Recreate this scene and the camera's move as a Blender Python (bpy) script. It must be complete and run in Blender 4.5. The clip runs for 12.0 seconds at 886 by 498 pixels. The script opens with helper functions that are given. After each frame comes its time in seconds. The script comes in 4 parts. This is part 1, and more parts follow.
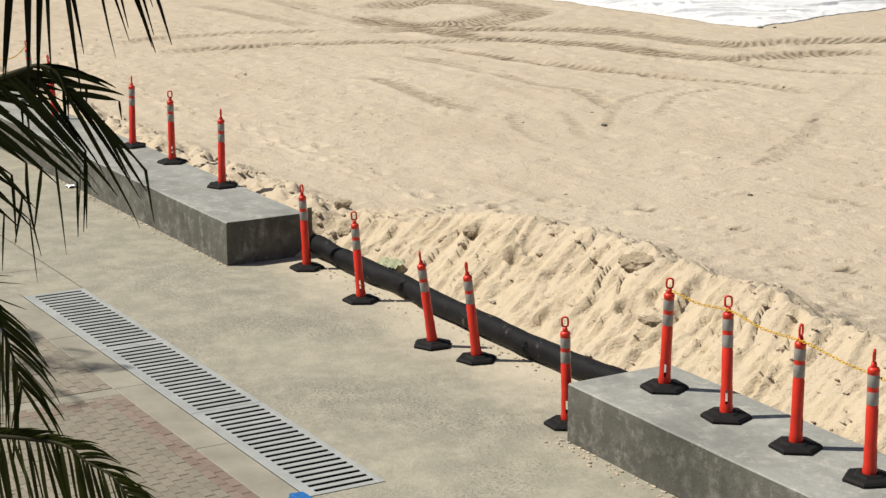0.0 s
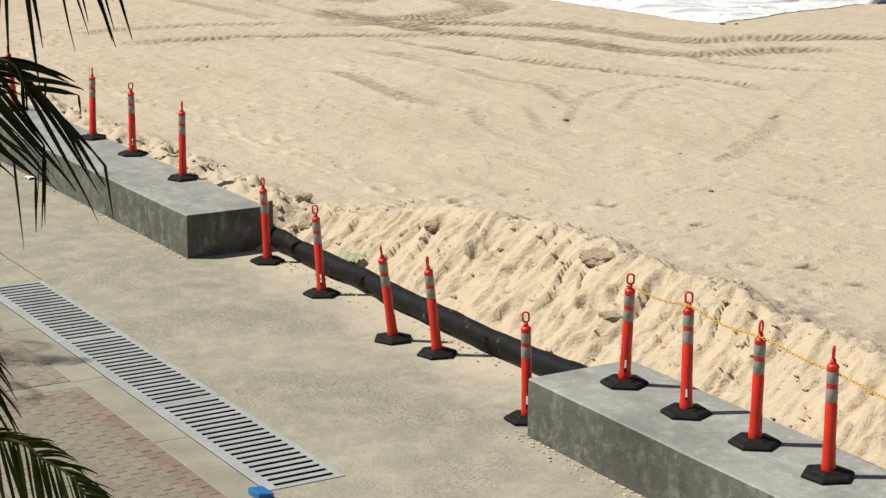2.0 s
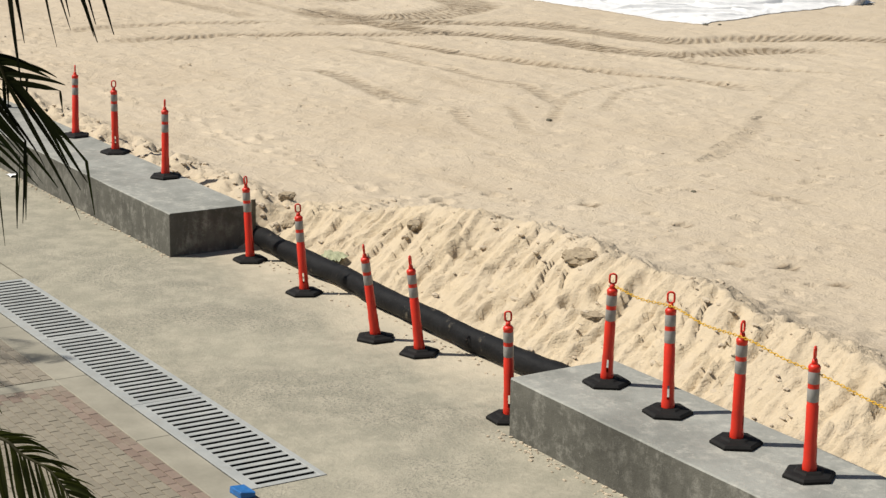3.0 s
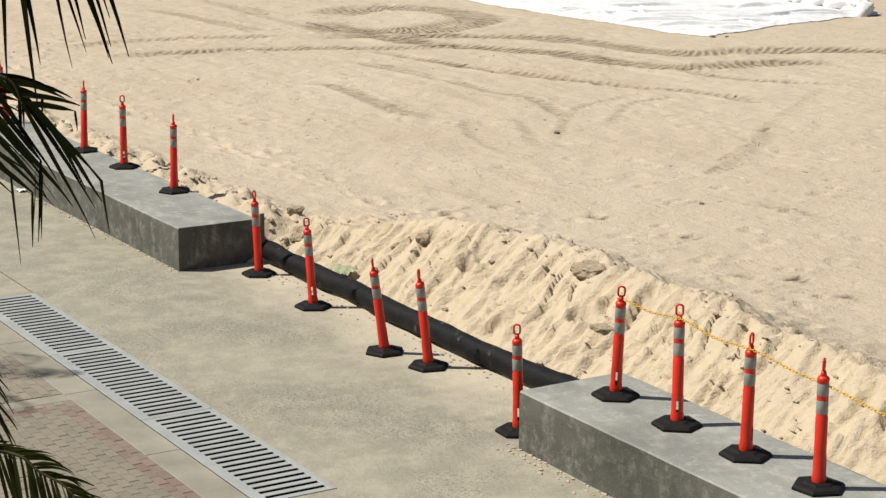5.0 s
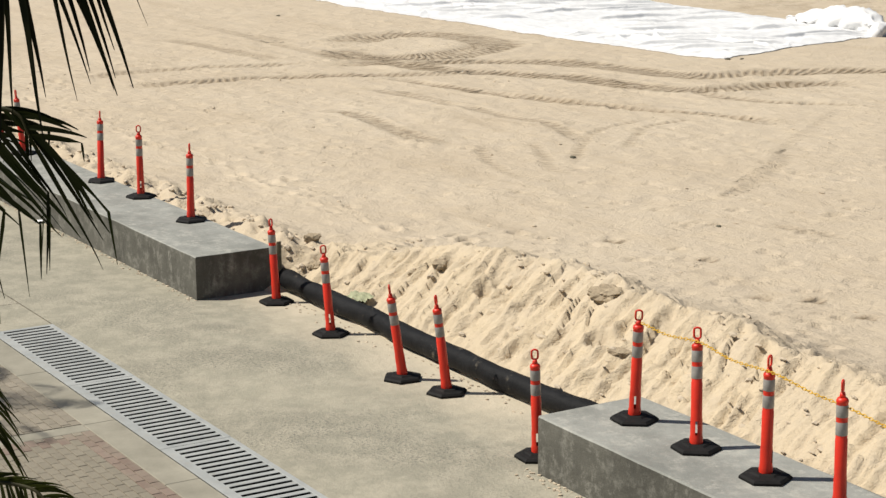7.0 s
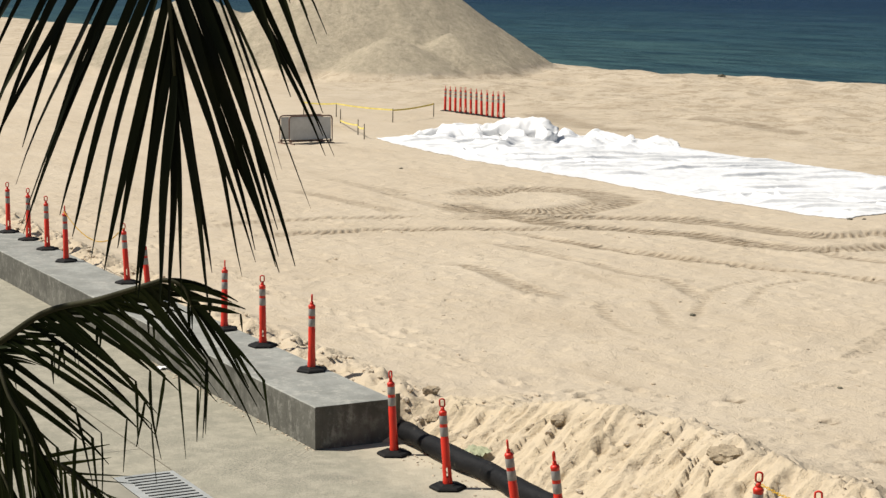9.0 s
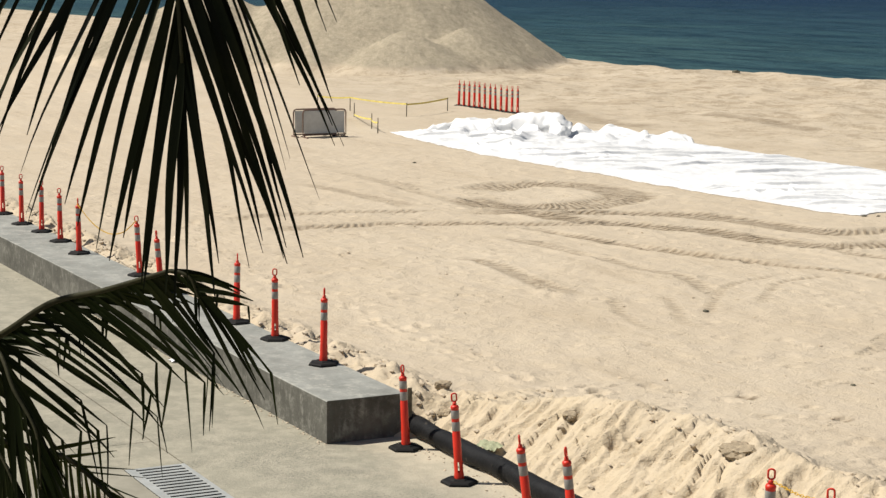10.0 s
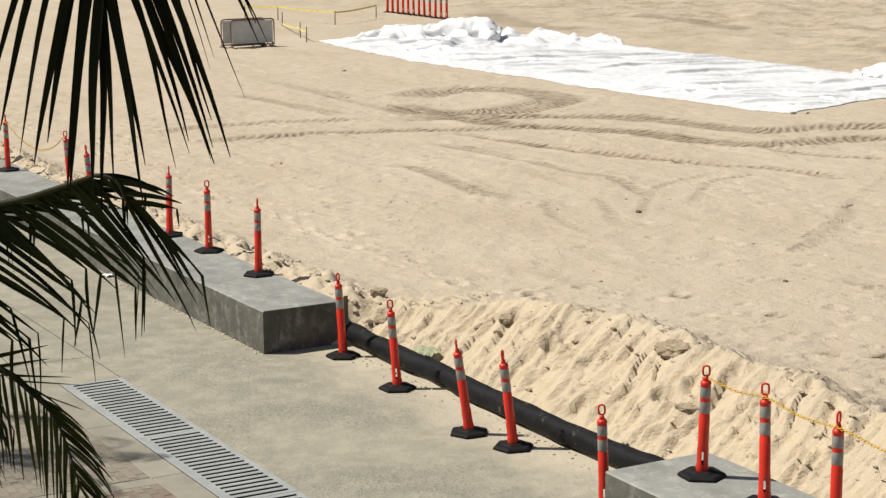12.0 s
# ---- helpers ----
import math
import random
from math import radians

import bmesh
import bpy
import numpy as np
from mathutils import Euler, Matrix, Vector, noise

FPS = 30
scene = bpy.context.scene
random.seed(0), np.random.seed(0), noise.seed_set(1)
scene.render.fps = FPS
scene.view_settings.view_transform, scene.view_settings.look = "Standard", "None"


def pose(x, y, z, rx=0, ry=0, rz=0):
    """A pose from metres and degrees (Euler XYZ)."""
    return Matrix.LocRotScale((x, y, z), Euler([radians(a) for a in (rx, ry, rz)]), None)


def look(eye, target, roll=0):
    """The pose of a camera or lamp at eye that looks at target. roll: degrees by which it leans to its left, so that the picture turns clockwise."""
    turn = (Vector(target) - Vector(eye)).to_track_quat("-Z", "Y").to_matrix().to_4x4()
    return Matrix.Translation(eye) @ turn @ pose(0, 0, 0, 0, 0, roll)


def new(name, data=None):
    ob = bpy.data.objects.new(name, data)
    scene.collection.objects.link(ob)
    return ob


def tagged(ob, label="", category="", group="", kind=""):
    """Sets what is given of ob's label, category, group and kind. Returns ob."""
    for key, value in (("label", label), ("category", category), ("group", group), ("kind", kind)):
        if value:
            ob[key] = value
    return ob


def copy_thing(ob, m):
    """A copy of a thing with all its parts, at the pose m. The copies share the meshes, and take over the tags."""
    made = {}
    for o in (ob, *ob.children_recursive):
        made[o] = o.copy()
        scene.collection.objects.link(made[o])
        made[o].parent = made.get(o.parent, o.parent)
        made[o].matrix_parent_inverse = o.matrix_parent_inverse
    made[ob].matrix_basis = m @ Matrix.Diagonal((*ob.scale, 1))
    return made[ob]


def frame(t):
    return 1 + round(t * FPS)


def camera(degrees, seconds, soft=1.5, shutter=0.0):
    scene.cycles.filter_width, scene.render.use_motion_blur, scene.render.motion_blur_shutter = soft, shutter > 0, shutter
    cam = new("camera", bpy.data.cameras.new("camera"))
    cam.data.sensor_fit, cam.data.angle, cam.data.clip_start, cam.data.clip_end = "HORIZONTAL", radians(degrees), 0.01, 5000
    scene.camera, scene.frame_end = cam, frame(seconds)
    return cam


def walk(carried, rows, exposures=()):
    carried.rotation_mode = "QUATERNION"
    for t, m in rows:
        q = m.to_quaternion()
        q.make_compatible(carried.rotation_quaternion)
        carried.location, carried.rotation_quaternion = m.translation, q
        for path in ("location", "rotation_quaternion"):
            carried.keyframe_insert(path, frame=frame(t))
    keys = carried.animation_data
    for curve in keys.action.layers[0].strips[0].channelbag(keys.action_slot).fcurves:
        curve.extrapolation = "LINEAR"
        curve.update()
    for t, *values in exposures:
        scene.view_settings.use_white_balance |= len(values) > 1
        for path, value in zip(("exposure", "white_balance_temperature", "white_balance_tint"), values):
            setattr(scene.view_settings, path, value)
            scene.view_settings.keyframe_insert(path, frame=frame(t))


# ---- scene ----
cam = camera(26.027, 12.0, soft=1.4)
# seconds; place; heading, pitch and lean in degrees
PATH = [
    (0.0, 22.061, -9.499, 5.975, 150.093, -13.584, -0.273),
    (0.5, 22.062, -9.504, 5.987, 149.642, -13.621, -0.117),
    (1.0, 22.061, -9.506, 5.983, 149.411, -13.684, 0.050),
    (1.5, 22.074, -9.517, 5.986, 149.226, -13.684, 0.157),
    (2.0, 22.039, -9.489, 5.976, 148.891, -13.770, 0.364),
    (2.5, 22.047, -9.491, 5.973, 148.734, -13.746, 0.500),
    (3.0, 22.044, -9.489, 5.973, 148.366, -13.777, 0.690),
    (5.0, 22.065, -9.507, 5.986, 148.620, -13.398, 0.389),
    (5.5, 22.061, -9.501, 5.967, 148.807, -12.747, 0.213),
    (6.0, 22.060, -9.485, 5.981, 148.974, -12.794, -0.031),
    (6.5, 22.079, -9.512, 5.990, 148.953, -12.790, -0.391),
    (6.7, 22.071, -9.491, 5.984, 149.040, -12.836, -0.442),
    (8.3, 22.139, -9.566, 6.037, 150.883, -9.336, -0.320),
    (8.5, 22.161, -9.583, 6.041, 151.532, -8.890, -0.197),
    (9.0, 22.153, -9.584, 6.046, 152.710, -8.087, 0.111),
    (9.5, 22.150, -9.569, 6.055, 153.294, -7.627, 0.185),
    (10.0, 22.116, -9.561, 6.036, 153.105, -8.249, 0.390),
    (10.5, 22.136, -9.576, 6.041, 153.037, -10.162, 0.055),
    (11.0, 22.116, -9.565, 6.031, 153.022, -10.546, -0.438),
    (11.5, 22.110, -9.560, 6.022, 151.924, -10.931, -0.461),
    (12.0, 22.113, -9.553, 6.018, 151.107, -11.013, -0.755),
]


def aim(x, y, z, heading, pitch, lean):
    eye = Vector((x, y, z))
    a, b = radians(heading), radians(pitch)
    way = Vector((math.cos(a) * math.cos(b), math.sin(a) * math.cos(b), math.sin(b)))
    return look(eye, eye + way * 10, lean)


walk(cam, [(row[0], aim(*row[1:])) for row in PATH], [(0.0, 0.15), (6.7, 0.16), (8.5, 0.17), (9.5, 0.22), (10.5, 0.21), (12.0, 0.13)])

# ---- light ----
SUN_WAY = Vector((0.541, 0.841, -math.tan(radians(54)))).normalized()
world = bpy.data.worlds.new("sky")
scene.world = world
world.use_nodes = True
wn = world.node_tree
wn.nodes.clear()
sky = wn.nodes.new("ShaderNodeTexSky")
sky.sky_type, sky.sun_disc = "NISHITA", False
sky.sun_elevation, sky.sun_rotation = radians(54), math.atan2(-0.541, -0.841) % math.tau
sky.air_density, sky.dust_density = 1.0, 1.5
bg = wn.nodes.new("ShaderNodeBackground")
bg.inputs["Strength"].default_value = 0.052
wout = wn.nodes.new("ShaderNodeOutputWorld")
wn.links.new(sky.outputs[0], bg.inputs[0])
wn.links.new(bg.outputs[0], wout.inputs[0])
sun = new("sun", bpy.data.lights.new("sun", "SUN"))
sun.data.energy, sun.data.angle, sun.data.color = 4.9, radians(0.6), (1.0, 0.95, 0.86)
sun.matrix_world = look((0, 0, 40), Vector((0, 0, 40)) + SUN_WAY)


# ---- materials ----
class Mat:
    """A small builder of node materials."""

    def __init__(self, name, rough=0.8, metal=0.0, spec=0.4):
        self.m = bpy.data.materials.new(name)
        self.m.use_nodes = True
        self.t = self.m.node_tree
        self.b = self.t.nodes["Principled BSDF"]
        self.b.inputs["Roughness"].default_value = rough
        self.b.inputs["Metallic"].default_value = metal
        self.b.inputs["Specular IOR Level"].default_value = spec
        self.pos = self.t.nodes.new("ShaderNodeNewGeometry").outputs["Position"]

    def node(self, kind, **ins):
        n = self.t.nodes.new(kind)
        for k, v in ins.items():
            k = k.replace("_", " ")
            if hasattr(v, "is_linked"):
                self.t.links.new(v, n.inputs[k])
            else:
                n.inputs[k].default_value = v
        return n

    def noise(self, scale, detail=4, rough=0.6, stretch=(1, 1, 1), vec=None):
        mp = self.node("ShaderNodeMapping", Scale=stretch)
        self.t.links.new(vec or self.pos, mp.inputs["Vector"])
        n = self.node("ShaderNodeTexNoise", Vector=mp.outputs[0], Scale=scale, Detail=detail, Roughness=rough)
        return n.outputs["Fac"]

    def attr(self, name):
        n = self.t.nodes.new("ShaderNodeAttribute")
        n.attribute_name = name
        return n.outputs["Fac"]

    def rand(self):
        return self.t.nodes.new("ShaderNodeObjectInfo").outputs["Random"]

    def island(self):
        return self.t.nodes.new("ShaderNodeNewGeometry").outputs["Random Per Island"]

    def ramp(self, fac, *stops):
        n = self.t.nodes.new("ShaderNodeValToRGB")
        self.t.links.new(fac, n.inputs[0])
        e = n.color_ramp.elements
        while len(e) < len(stops):
            e.new(0.5)
        for s, (at, c) in zip(e, stops):
            s.position = at
            s.color = (*c, 1) if isinstance(c, tuple) else (c, c, c, 1)
        return n.outputs[0]

    def math(self, op, a, b=0.0, c=0.0):
        n = self.t.nodes.new("ShaderNodeMath")
        n.operation = op
        for i, v in enumerate((a, b, c)):
            if hasattr(v, "is_linked"):
                self.t.links.new(v, n.inputs[i])
            else:
                n.inputs[i].default_value = v
        return n.outputs[0]

    def mix(self, fac, a, b, mode="MIX"):
        n = self.t.nodes.new("ShaderNodeMix")
        n.data_type, n.blend_type = "RGBA", mode
        for i, v in ((0, fac), (6, a), (7, b)):
            if hasattr(v, "is_linked"):
                self.t.links.new(v, n.inputs[i])
            else:
                n.inputs[i].default_value = (*v, 1) if isinstance(v, tuple) else v
        return n.outputs[2]

    def color(self, c):
        if hasattr(c, "is_linked"):
            self.t.links.new(c, self.b.inputs["Base Color"])
        else:
            self.b.inputs["Base Color"].default_value = (*c, 1)
        return self

    def bump(self, height, dist=0.01, strength=1.0):
        n = self.node("ShaderNodeBump", Height=height, Distance=dist, Strength=strength)
        if self.b.inputs["Normal"].is_linked:
            self.t.links.new(self.b.inputs["Normal"].links[0].from_socket, n.inputs["Normal"])
        self.t.links.new(n.outputs[0], self.b.inputs["Normal"])
        return self


def sand_material():
    m = Mat("sand", 0.95, spec=0.12)
    big = m.noise(0.22, 5, 0.6)
    mid = m.noise(2.3, 6, 0.7)
    fine = m.noise(30, 3, 0.75)
    c = m.ramp(big, (0.3, (0.455, 0.379, 0.283)), (0.7, (0.515, 0.440, 0.338)))
    c = m.mix(m.ramp(mid, (0.4, 0.0), (0.75, 0.55)), c, (0.555, 0.46, 0.325))
    c = m.mix(m.ramp(fine, (0.3, 0.15), (0.55, 0.0)), c, (0.32, 0.255, 0.18))
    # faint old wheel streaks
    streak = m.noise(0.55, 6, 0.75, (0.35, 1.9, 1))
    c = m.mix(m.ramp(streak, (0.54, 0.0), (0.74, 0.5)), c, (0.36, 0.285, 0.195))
    pits = m.ramp(m.noise(2.9, 4, 0.8), (0.60, 0.0), (0.72, 1.0))
    # shade inside the small pits is put into the colour too
    c = m.mix(m.math("MULTIPLY", pits, 0.22), c, (0.33, 0.26, 0.175))
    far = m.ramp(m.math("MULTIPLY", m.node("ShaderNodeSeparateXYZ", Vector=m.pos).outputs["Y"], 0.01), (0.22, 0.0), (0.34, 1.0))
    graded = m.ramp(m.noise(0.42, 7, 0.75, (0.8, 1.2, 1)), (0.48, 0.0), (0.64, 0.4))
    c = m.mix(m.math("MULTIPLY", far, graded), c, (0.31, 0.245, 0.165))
    # shadowed ruts in the distance, their shade put into the colour
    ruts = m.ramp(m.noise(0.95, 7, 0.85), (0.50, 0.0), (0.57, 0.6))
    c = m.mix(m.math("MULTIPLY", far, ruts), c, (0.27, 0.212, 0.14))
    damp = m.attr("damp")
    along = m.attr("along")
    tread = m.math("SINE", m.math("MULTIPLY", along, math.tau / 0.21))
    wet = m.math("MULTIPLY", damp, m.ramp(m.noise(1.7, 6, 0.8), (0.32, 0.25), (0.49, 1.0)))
    # damp track colour, with the shade of the tread bars put into it
    damp_lug_shade = m.math("MULTIPLY", wet, m.ramp(tread, (0.0, 0.5), (0.5, 0.98)))
    c = m.mix(damp_lug_shade, c, (0.205, 0.158, 0.103))
    fresh = m.attr("fresh")
    c = m.mix(m.math("MULTIPLY", fresh, m.ramp(mid, (0.25, 0.25), (0.7, 0.95))), c, (0.545, 0.447, 0.308))
    c = m.mix(m.math("MULTIPLY", fresh, m.ramp(m.noise(5.0, 6, 0.75, (1.5, 0.28, 1)), (0.5, 0.0), (0.7, 0.4))), c, (0.42, 0.335, 0.225))
    coarse = m.attr("coarse")
    c = m.mix(coarse, c, m.ramp(m.noise(2.6, 7, 0.85), (0.32, (0.37, 0.315, 0.228)), (0.68, (0.66, 0.57, 0.42))))
    m.color(c)
    m.bump(m.noise(1.1, 6, 0.75), 0.12, 0.7)
    m.bump(m.math("MULTIPLY", coarse, m.noise(1.4, 7, 0.85)), 0.36, 0.9)
    m.bump(m.noise(6, 6, 0.8), 0.026, 0.7)
    m.bump(m.math("MULTIPLY", fresh, m.noise(9, 5, 0.7, (1.5, 0.45, 1))), 0.022, 0.7)
    m.bump(m.math("MULTIPLY", pits, -1.0), 0.018, 0.7)
    m.bump(fine, 0.006, 0.7)
    m.bump(m.math("MULTIPLY", m.math("MULTIPLY", tread, wet), m.ramp(m.noise(1.9, 4), (0.4, 0.0), (0.65, 1.0))), 0.03, 0.8)
    return m.m


def promenade_material():
    m = Mat("rough_concrete", 0.9, spec=0.25)
    big = m.noise(0.35, 5, 0.65)
    mid = m.noise(2.6, 6, 0.7)
    grit = m.noise(26, 3, 0.75)
    c = m.ramp(big, (0.32, (0.262, 0.246, 0.190)), (0.68, (0.318, 0.297, 0.228)))
    c = m.mix(m.ramp(mid, (0.44, 0.0), (0.60, 0.6)), c, (0.41, 0.372, 0.288))
    c = m.mix(m.ramp(m.noise(5.5, 7, 0.8), (0.55, 0.0), (0.64, 0.45)), c, (0.46, 0.415, 0.325))
    c = m.mix(m.ramp(m.noise(1.1, 6, 0.8), (0.50, 0.0), (0.74, 0.4)), c, (0.19, 0.178, 0.143))
    c = m.mix(m.ramp(m.noise(11, 5, 0.8), (0.54, 0.0), (0.70, 0.3)), c, (0.20, 0.187, 0.15))
    # exposed gravel in a worn patch
    worn = m.ramp(m.noise(0.5, 4, 0.6), (0.46, 0.08), (0.62, 1.0))
    c = m.mix(m.math("MULTIPLY", m.ramp(grit, (0.53, 0.0), (0.6, 0.7)), worn), c, (0.15, 0.142, 0.122))
    # blown sand beside the trench
    y = m.node("ShaderNodeSeparateXYZ", Vector=m.pos).outputs["Y"]
    drift = m.math("ADD", m.math("MULTIPLY", y, 0.42), m.noise(0.9, 6, 0.7))
    c = m.mix(m.ramp(drift, (0.52, 0.0), (0.94, 0.85)), c, (0.53, 0.46, 0.345))
    m.color(c)
    m.bump(m.noise(3, 6, 0.75), 0.04, 0.6)
    m.bump(m.noise(13, 5, 0.8), 0.012, 0.7)
    m.bump(m.math("MULTIPLY", grit, worn), 0.013, 0.8)
    return m.m


def wall_material(name, low, high, pale, stain, amount):
    m = Mat(name, 0.82, spec=0.3)
    cloud = m.noise(1.3, 6, 0.7, (0.6, 1, 1.6))
    c = m.ramp(cloud, (0.3, low), (0.72, high))
    c = m.mix(m.ramp(m.noise(4.5, 6, 0.8), (0.5, 0.0), (0.66, amount)), c, pale)
    c = m.mix(m.ramp(m.noise(0.9, 5, 0.6, (1.0, 1, 0.9)), (0.5, 0.0), (0.72, 0.7)), c, stain)
    runs = m.ramp(m.noise(2.4, 6, 0.75, (1.6, 1.6, 0.22)), (0.47, 0.0), (0.68, 0.65))
    c = m.mix(m.math("MULTIPLY", runs, amount), c, stain)
    c = m.mix(m.ramp(m.noise(3.2, 7, 0.85, (1, 1, 0.6)), (0.57, 0.0), (0.66, amount)), c, pale)
    m.color(c)
    m.bump(m.noise(7, 5, 0.75), 0.02, 0.6)
    m.bump(m.noise(60, 2), 0.004, 0.6)
    return m.m


def border_material():
    m = Mat("border_concrete", 0.85, spec=0.3)
    c = m.ramp(m.noise(1.4, 5, 0.65), (0.3, (0.215, 0.20, 0.155)), (0.7, (0.33, 0.306, 0.242)))
    c = m.mix(m.ramp(m.noise(9, 5, 0.7), (0.5, 0.0), (0.75, 0.4)), c, (0.26, 0.235, 0.19))
    m.color(c)
    m.bump(m.noise(18, 4, 0.7), 0.006, 0.6)
    return m.m


def paver_material(name, a, b, island=False):
    m = Mat(name, 0.88, spec=0.25)
    c = m.mix(m.island() if island else m.rand(), a, b)
    c = m.mix(m.ramp(m.noise(2.0, 5, 0.7), (0.4, 0.1), (0.68, 0.75)), c, (0.25, 0.222, 0.168))
    c = m.mix(m.ramp(m.noise(30, 3, 0.7), (0.45, 0.0), (0.7, 0.4)), c, (0.17, 0.14, 0.115))
    m.color(c)
    m.bump(m.noise(40, 3), 0.004, 0.7)
    return m.m


def grate_material():
    m = Mat("galvanised_grate", 0.55, 0.15, 0.4)
    c = m.ramp(m.noise(2.0, 6, 0.7), (0.3, (0.30, 0.312, 0.30)), (0.7, (0.43, 0.438, 0.415)))
    c = m.mix(m.ramp(m.noise(11, 5, 0.75), (0.52, 0.0), (0.75, 0.6)), c, (0.34, 0.30, 0.24))
    m.color(c)
    m.bump(m.noise(25, 3), 0.002, 0.6)
    return m.m


def plain(name, col, rough=0.6, spec=0.4, vary=0.25, scale=9.0, bump=0.003, metal=0.0):
    m = Mat(name, rough, metal, spec)
    dark = tuple(v * (1 - vary) for v in col)
    lite = tuple(min(1, v * (1 + vary)) for v in col)
    c = m.ramp(m.noise(scale, 5, 0.7), (0.3, dark), (0.7, lite))
    m.color(c)
    if bump:
        m.bump(m.noise(scale * 4, 4, 0.7), bump, 0.6)
    return m


def water_material():
    m = Mat("sea_water", 0.4, 0.0, 0.05)
    m.b.inputs["IOR"].default_value = 1.12
    y = m.node("ShaderNodeSeparateXYZ", Vector=m.pos).outputs["Y"]
    depth = m.math("ADD", m.math("MULTIPLY", y, 0.0016), m.math("MULTIPLY", m.noise(0.02, 4, 0.6, (1, 2.2, 1)), 0.36))
    chop = m.noise(0.35, 5, 0.7, (0.25, 1.0, 1))
    c = m.ramp(depth, (0.23, (0.055, 0.108, 0.106)), (0.36, (0.029, 0.067, 0.084)), (0.62, (0.014, 0.034, 0.067)))
    # dark sides of the ripples, put into the colour as streaks
    c = m.mix(m.ramp(chop, (0.44, 0.0), (0.60, 0.7)), c, (0.008, 0.024, 0.040))
    m.color(c)
    m.bump(m.noise(0.55, 5, 0.7, (0.4, 1.0, 1)), 1.2, 0.8)
    m.bump(m.noise(0.09, 4, 0.6, (0.5, 1.2, 1)), 1.5, 0.4)
    return m.m


def tarp_material():
    m = Mat("white_tarpaulin", 0.5, 0.0, 0.4)
    c = m.ramp(m.noise(0.8, 6, 0.7), (0.3, (0.66, 0.66, 0.652)), (0.6, (0.75, 0.75, 0.745)))
    c = m.mix(m.ramp(m.noise(2.4, 5, 0.8), (0.64, 0.0), (0.8, 0.4)), c, (0.52, 0.47, 0.40))
    m.color(c)
    m.bump(m.noise(0.9, 3, 0.5, (0.25, 1.5, 1)), 0.012, 0.4)
    m.bump(m.noise(4, 3, 0.6, (0.4, 1.2, 1)), 0.004, 0.5)
    return m.m


def leaf_material(name, a, b, glow=0.0):
    m = Mat(name, 0.55, 0.0, 0.09)
    c = m.mix(m.rand(), a, b)
    c = m.mix(m.ramp(m.noise(6, 4), (0.5, 0.0), (0.8, 0.3)), c, (0.06, 0.055, 0.016))
    m.color(c)
    m.bump(m.noise(140, 2, 0.5), 0.001, 0.5)
    if glow:
        # thin blades let some sunlight through
        through_leaf = m.node("ShaderNodeBsdfTranslucent", Color=m.mix(0.5, c, (0.16, 0.19, 0.03)))
        both = m.node("ShaderNodeMixShader", Fac=glow)
        m.t.links.new(m.b.outputs[0], both.inputs[1])
        m.t.links.new(through_leaf.outputs[0], both.inputs[2])
        m.t.links.new(both.outputs[0], m.t.nodes["Material Output"].inputs["Surface"])
    return m.m


SAND = sand_material()
PROM = promenade_material()
# One concrete in two tones: lit top and shaded sides put into the colour.
WALL_TOP_LIT = wall_material("lit_top_concrete", (0.215, 0.218, 0.195), (0.345, 0.345, 0.312), (0.45, 0.435, 0.38), (0.16, 0.162, 0.145), 0.65)
WALL_SIDE_SHADE = wall_material("shaded_side_concrete", (0.078, 0.075, 0.062), (0.158, 0.153, 0.129), (0.31, 0.30, 0.26), (0.046, 0.044, 0.037), 0.66)
BORDER = border_material()
GRATE = grate_material()
PAVE_RED = paver_material("red_paver", (0.178, 0.126, 0.100), (0.24, 0.178, 0.143))
PAVE_TAN = paver_material("tan_paver", (0.185, 0.165, 0.125), (0.235, 0.21, 0.16))
PAVE_GREY = paver_material("grey_paver", (0.185, 0.165, 0.135), (0.25, 0.222, 0.185))
PAVE_REST = paver_material("mixed_paver", (0.21, 0.185, 0.142), (0.29, 0.255, 0.20), True)
JOINT = plain("joint_sand", (0.215, 0.185, 0.14), 0.95, 0.1).m
BAR_SIDE = plain("dark_bar_side", (0.022, 0.020, 0.017), 0.9, 0.1, 0.3, 10).m
# Near black all over: the shade below the grate is put into the colour.
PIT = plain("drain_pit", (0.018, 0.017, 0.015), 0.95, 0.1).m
RED = plain("orange_red_plastic", (0.62, 0.027, 0.010), 0.42, 0.45, 0.14, 5).m
BAND = plain("reflective_sheeting", (0.27, 0.255, 0.235), 0.38, 0.5, 0.2, 14, 0.001).m
RUBBER = plain("black_rubber", (0.010, 0.0095, 0.009), 0.75, 0.2, 0.4, 12).m
YELLOW = plain("yellow_plastic", (0.66, 0.39, 0.03), 0.5, 0.4, 0.2, 30).m
WATER = water_material()
TARP = tarp_material()
STEEL = plain("rusty_steel", (0.16, 0.10, 0.075), 0.6, 0.4, 0.4, 8).m
PANEL = plain("grey_panel", (0.50, 0.50, 0.48), 0.6, 0.4, 0.15, 3).m
TAPE = plain("faded_yellow_tape", (0.72, 0.60, 0.16), 0.6, 0.3, 0.25, 6).m
DAMP = plain("damp_sand", (0.34, 0.275, 0.19), 0.95, 0.1, 0.35, 14, 0.02).m
STAKE = plain("dark_stake", (0.11, 0.10, 0.07), 0.8, 0.3, 0.4, 8).m
BLUE = plain("blue_plastic", (0.02, 0.13, 0.36), 0.45, 0.4, 0.2, 20).m
SCRAP = plain("faded_green_sacking", (0.30, 0.31, 0.20), 0.85, 0.2, 0.4, 14).m
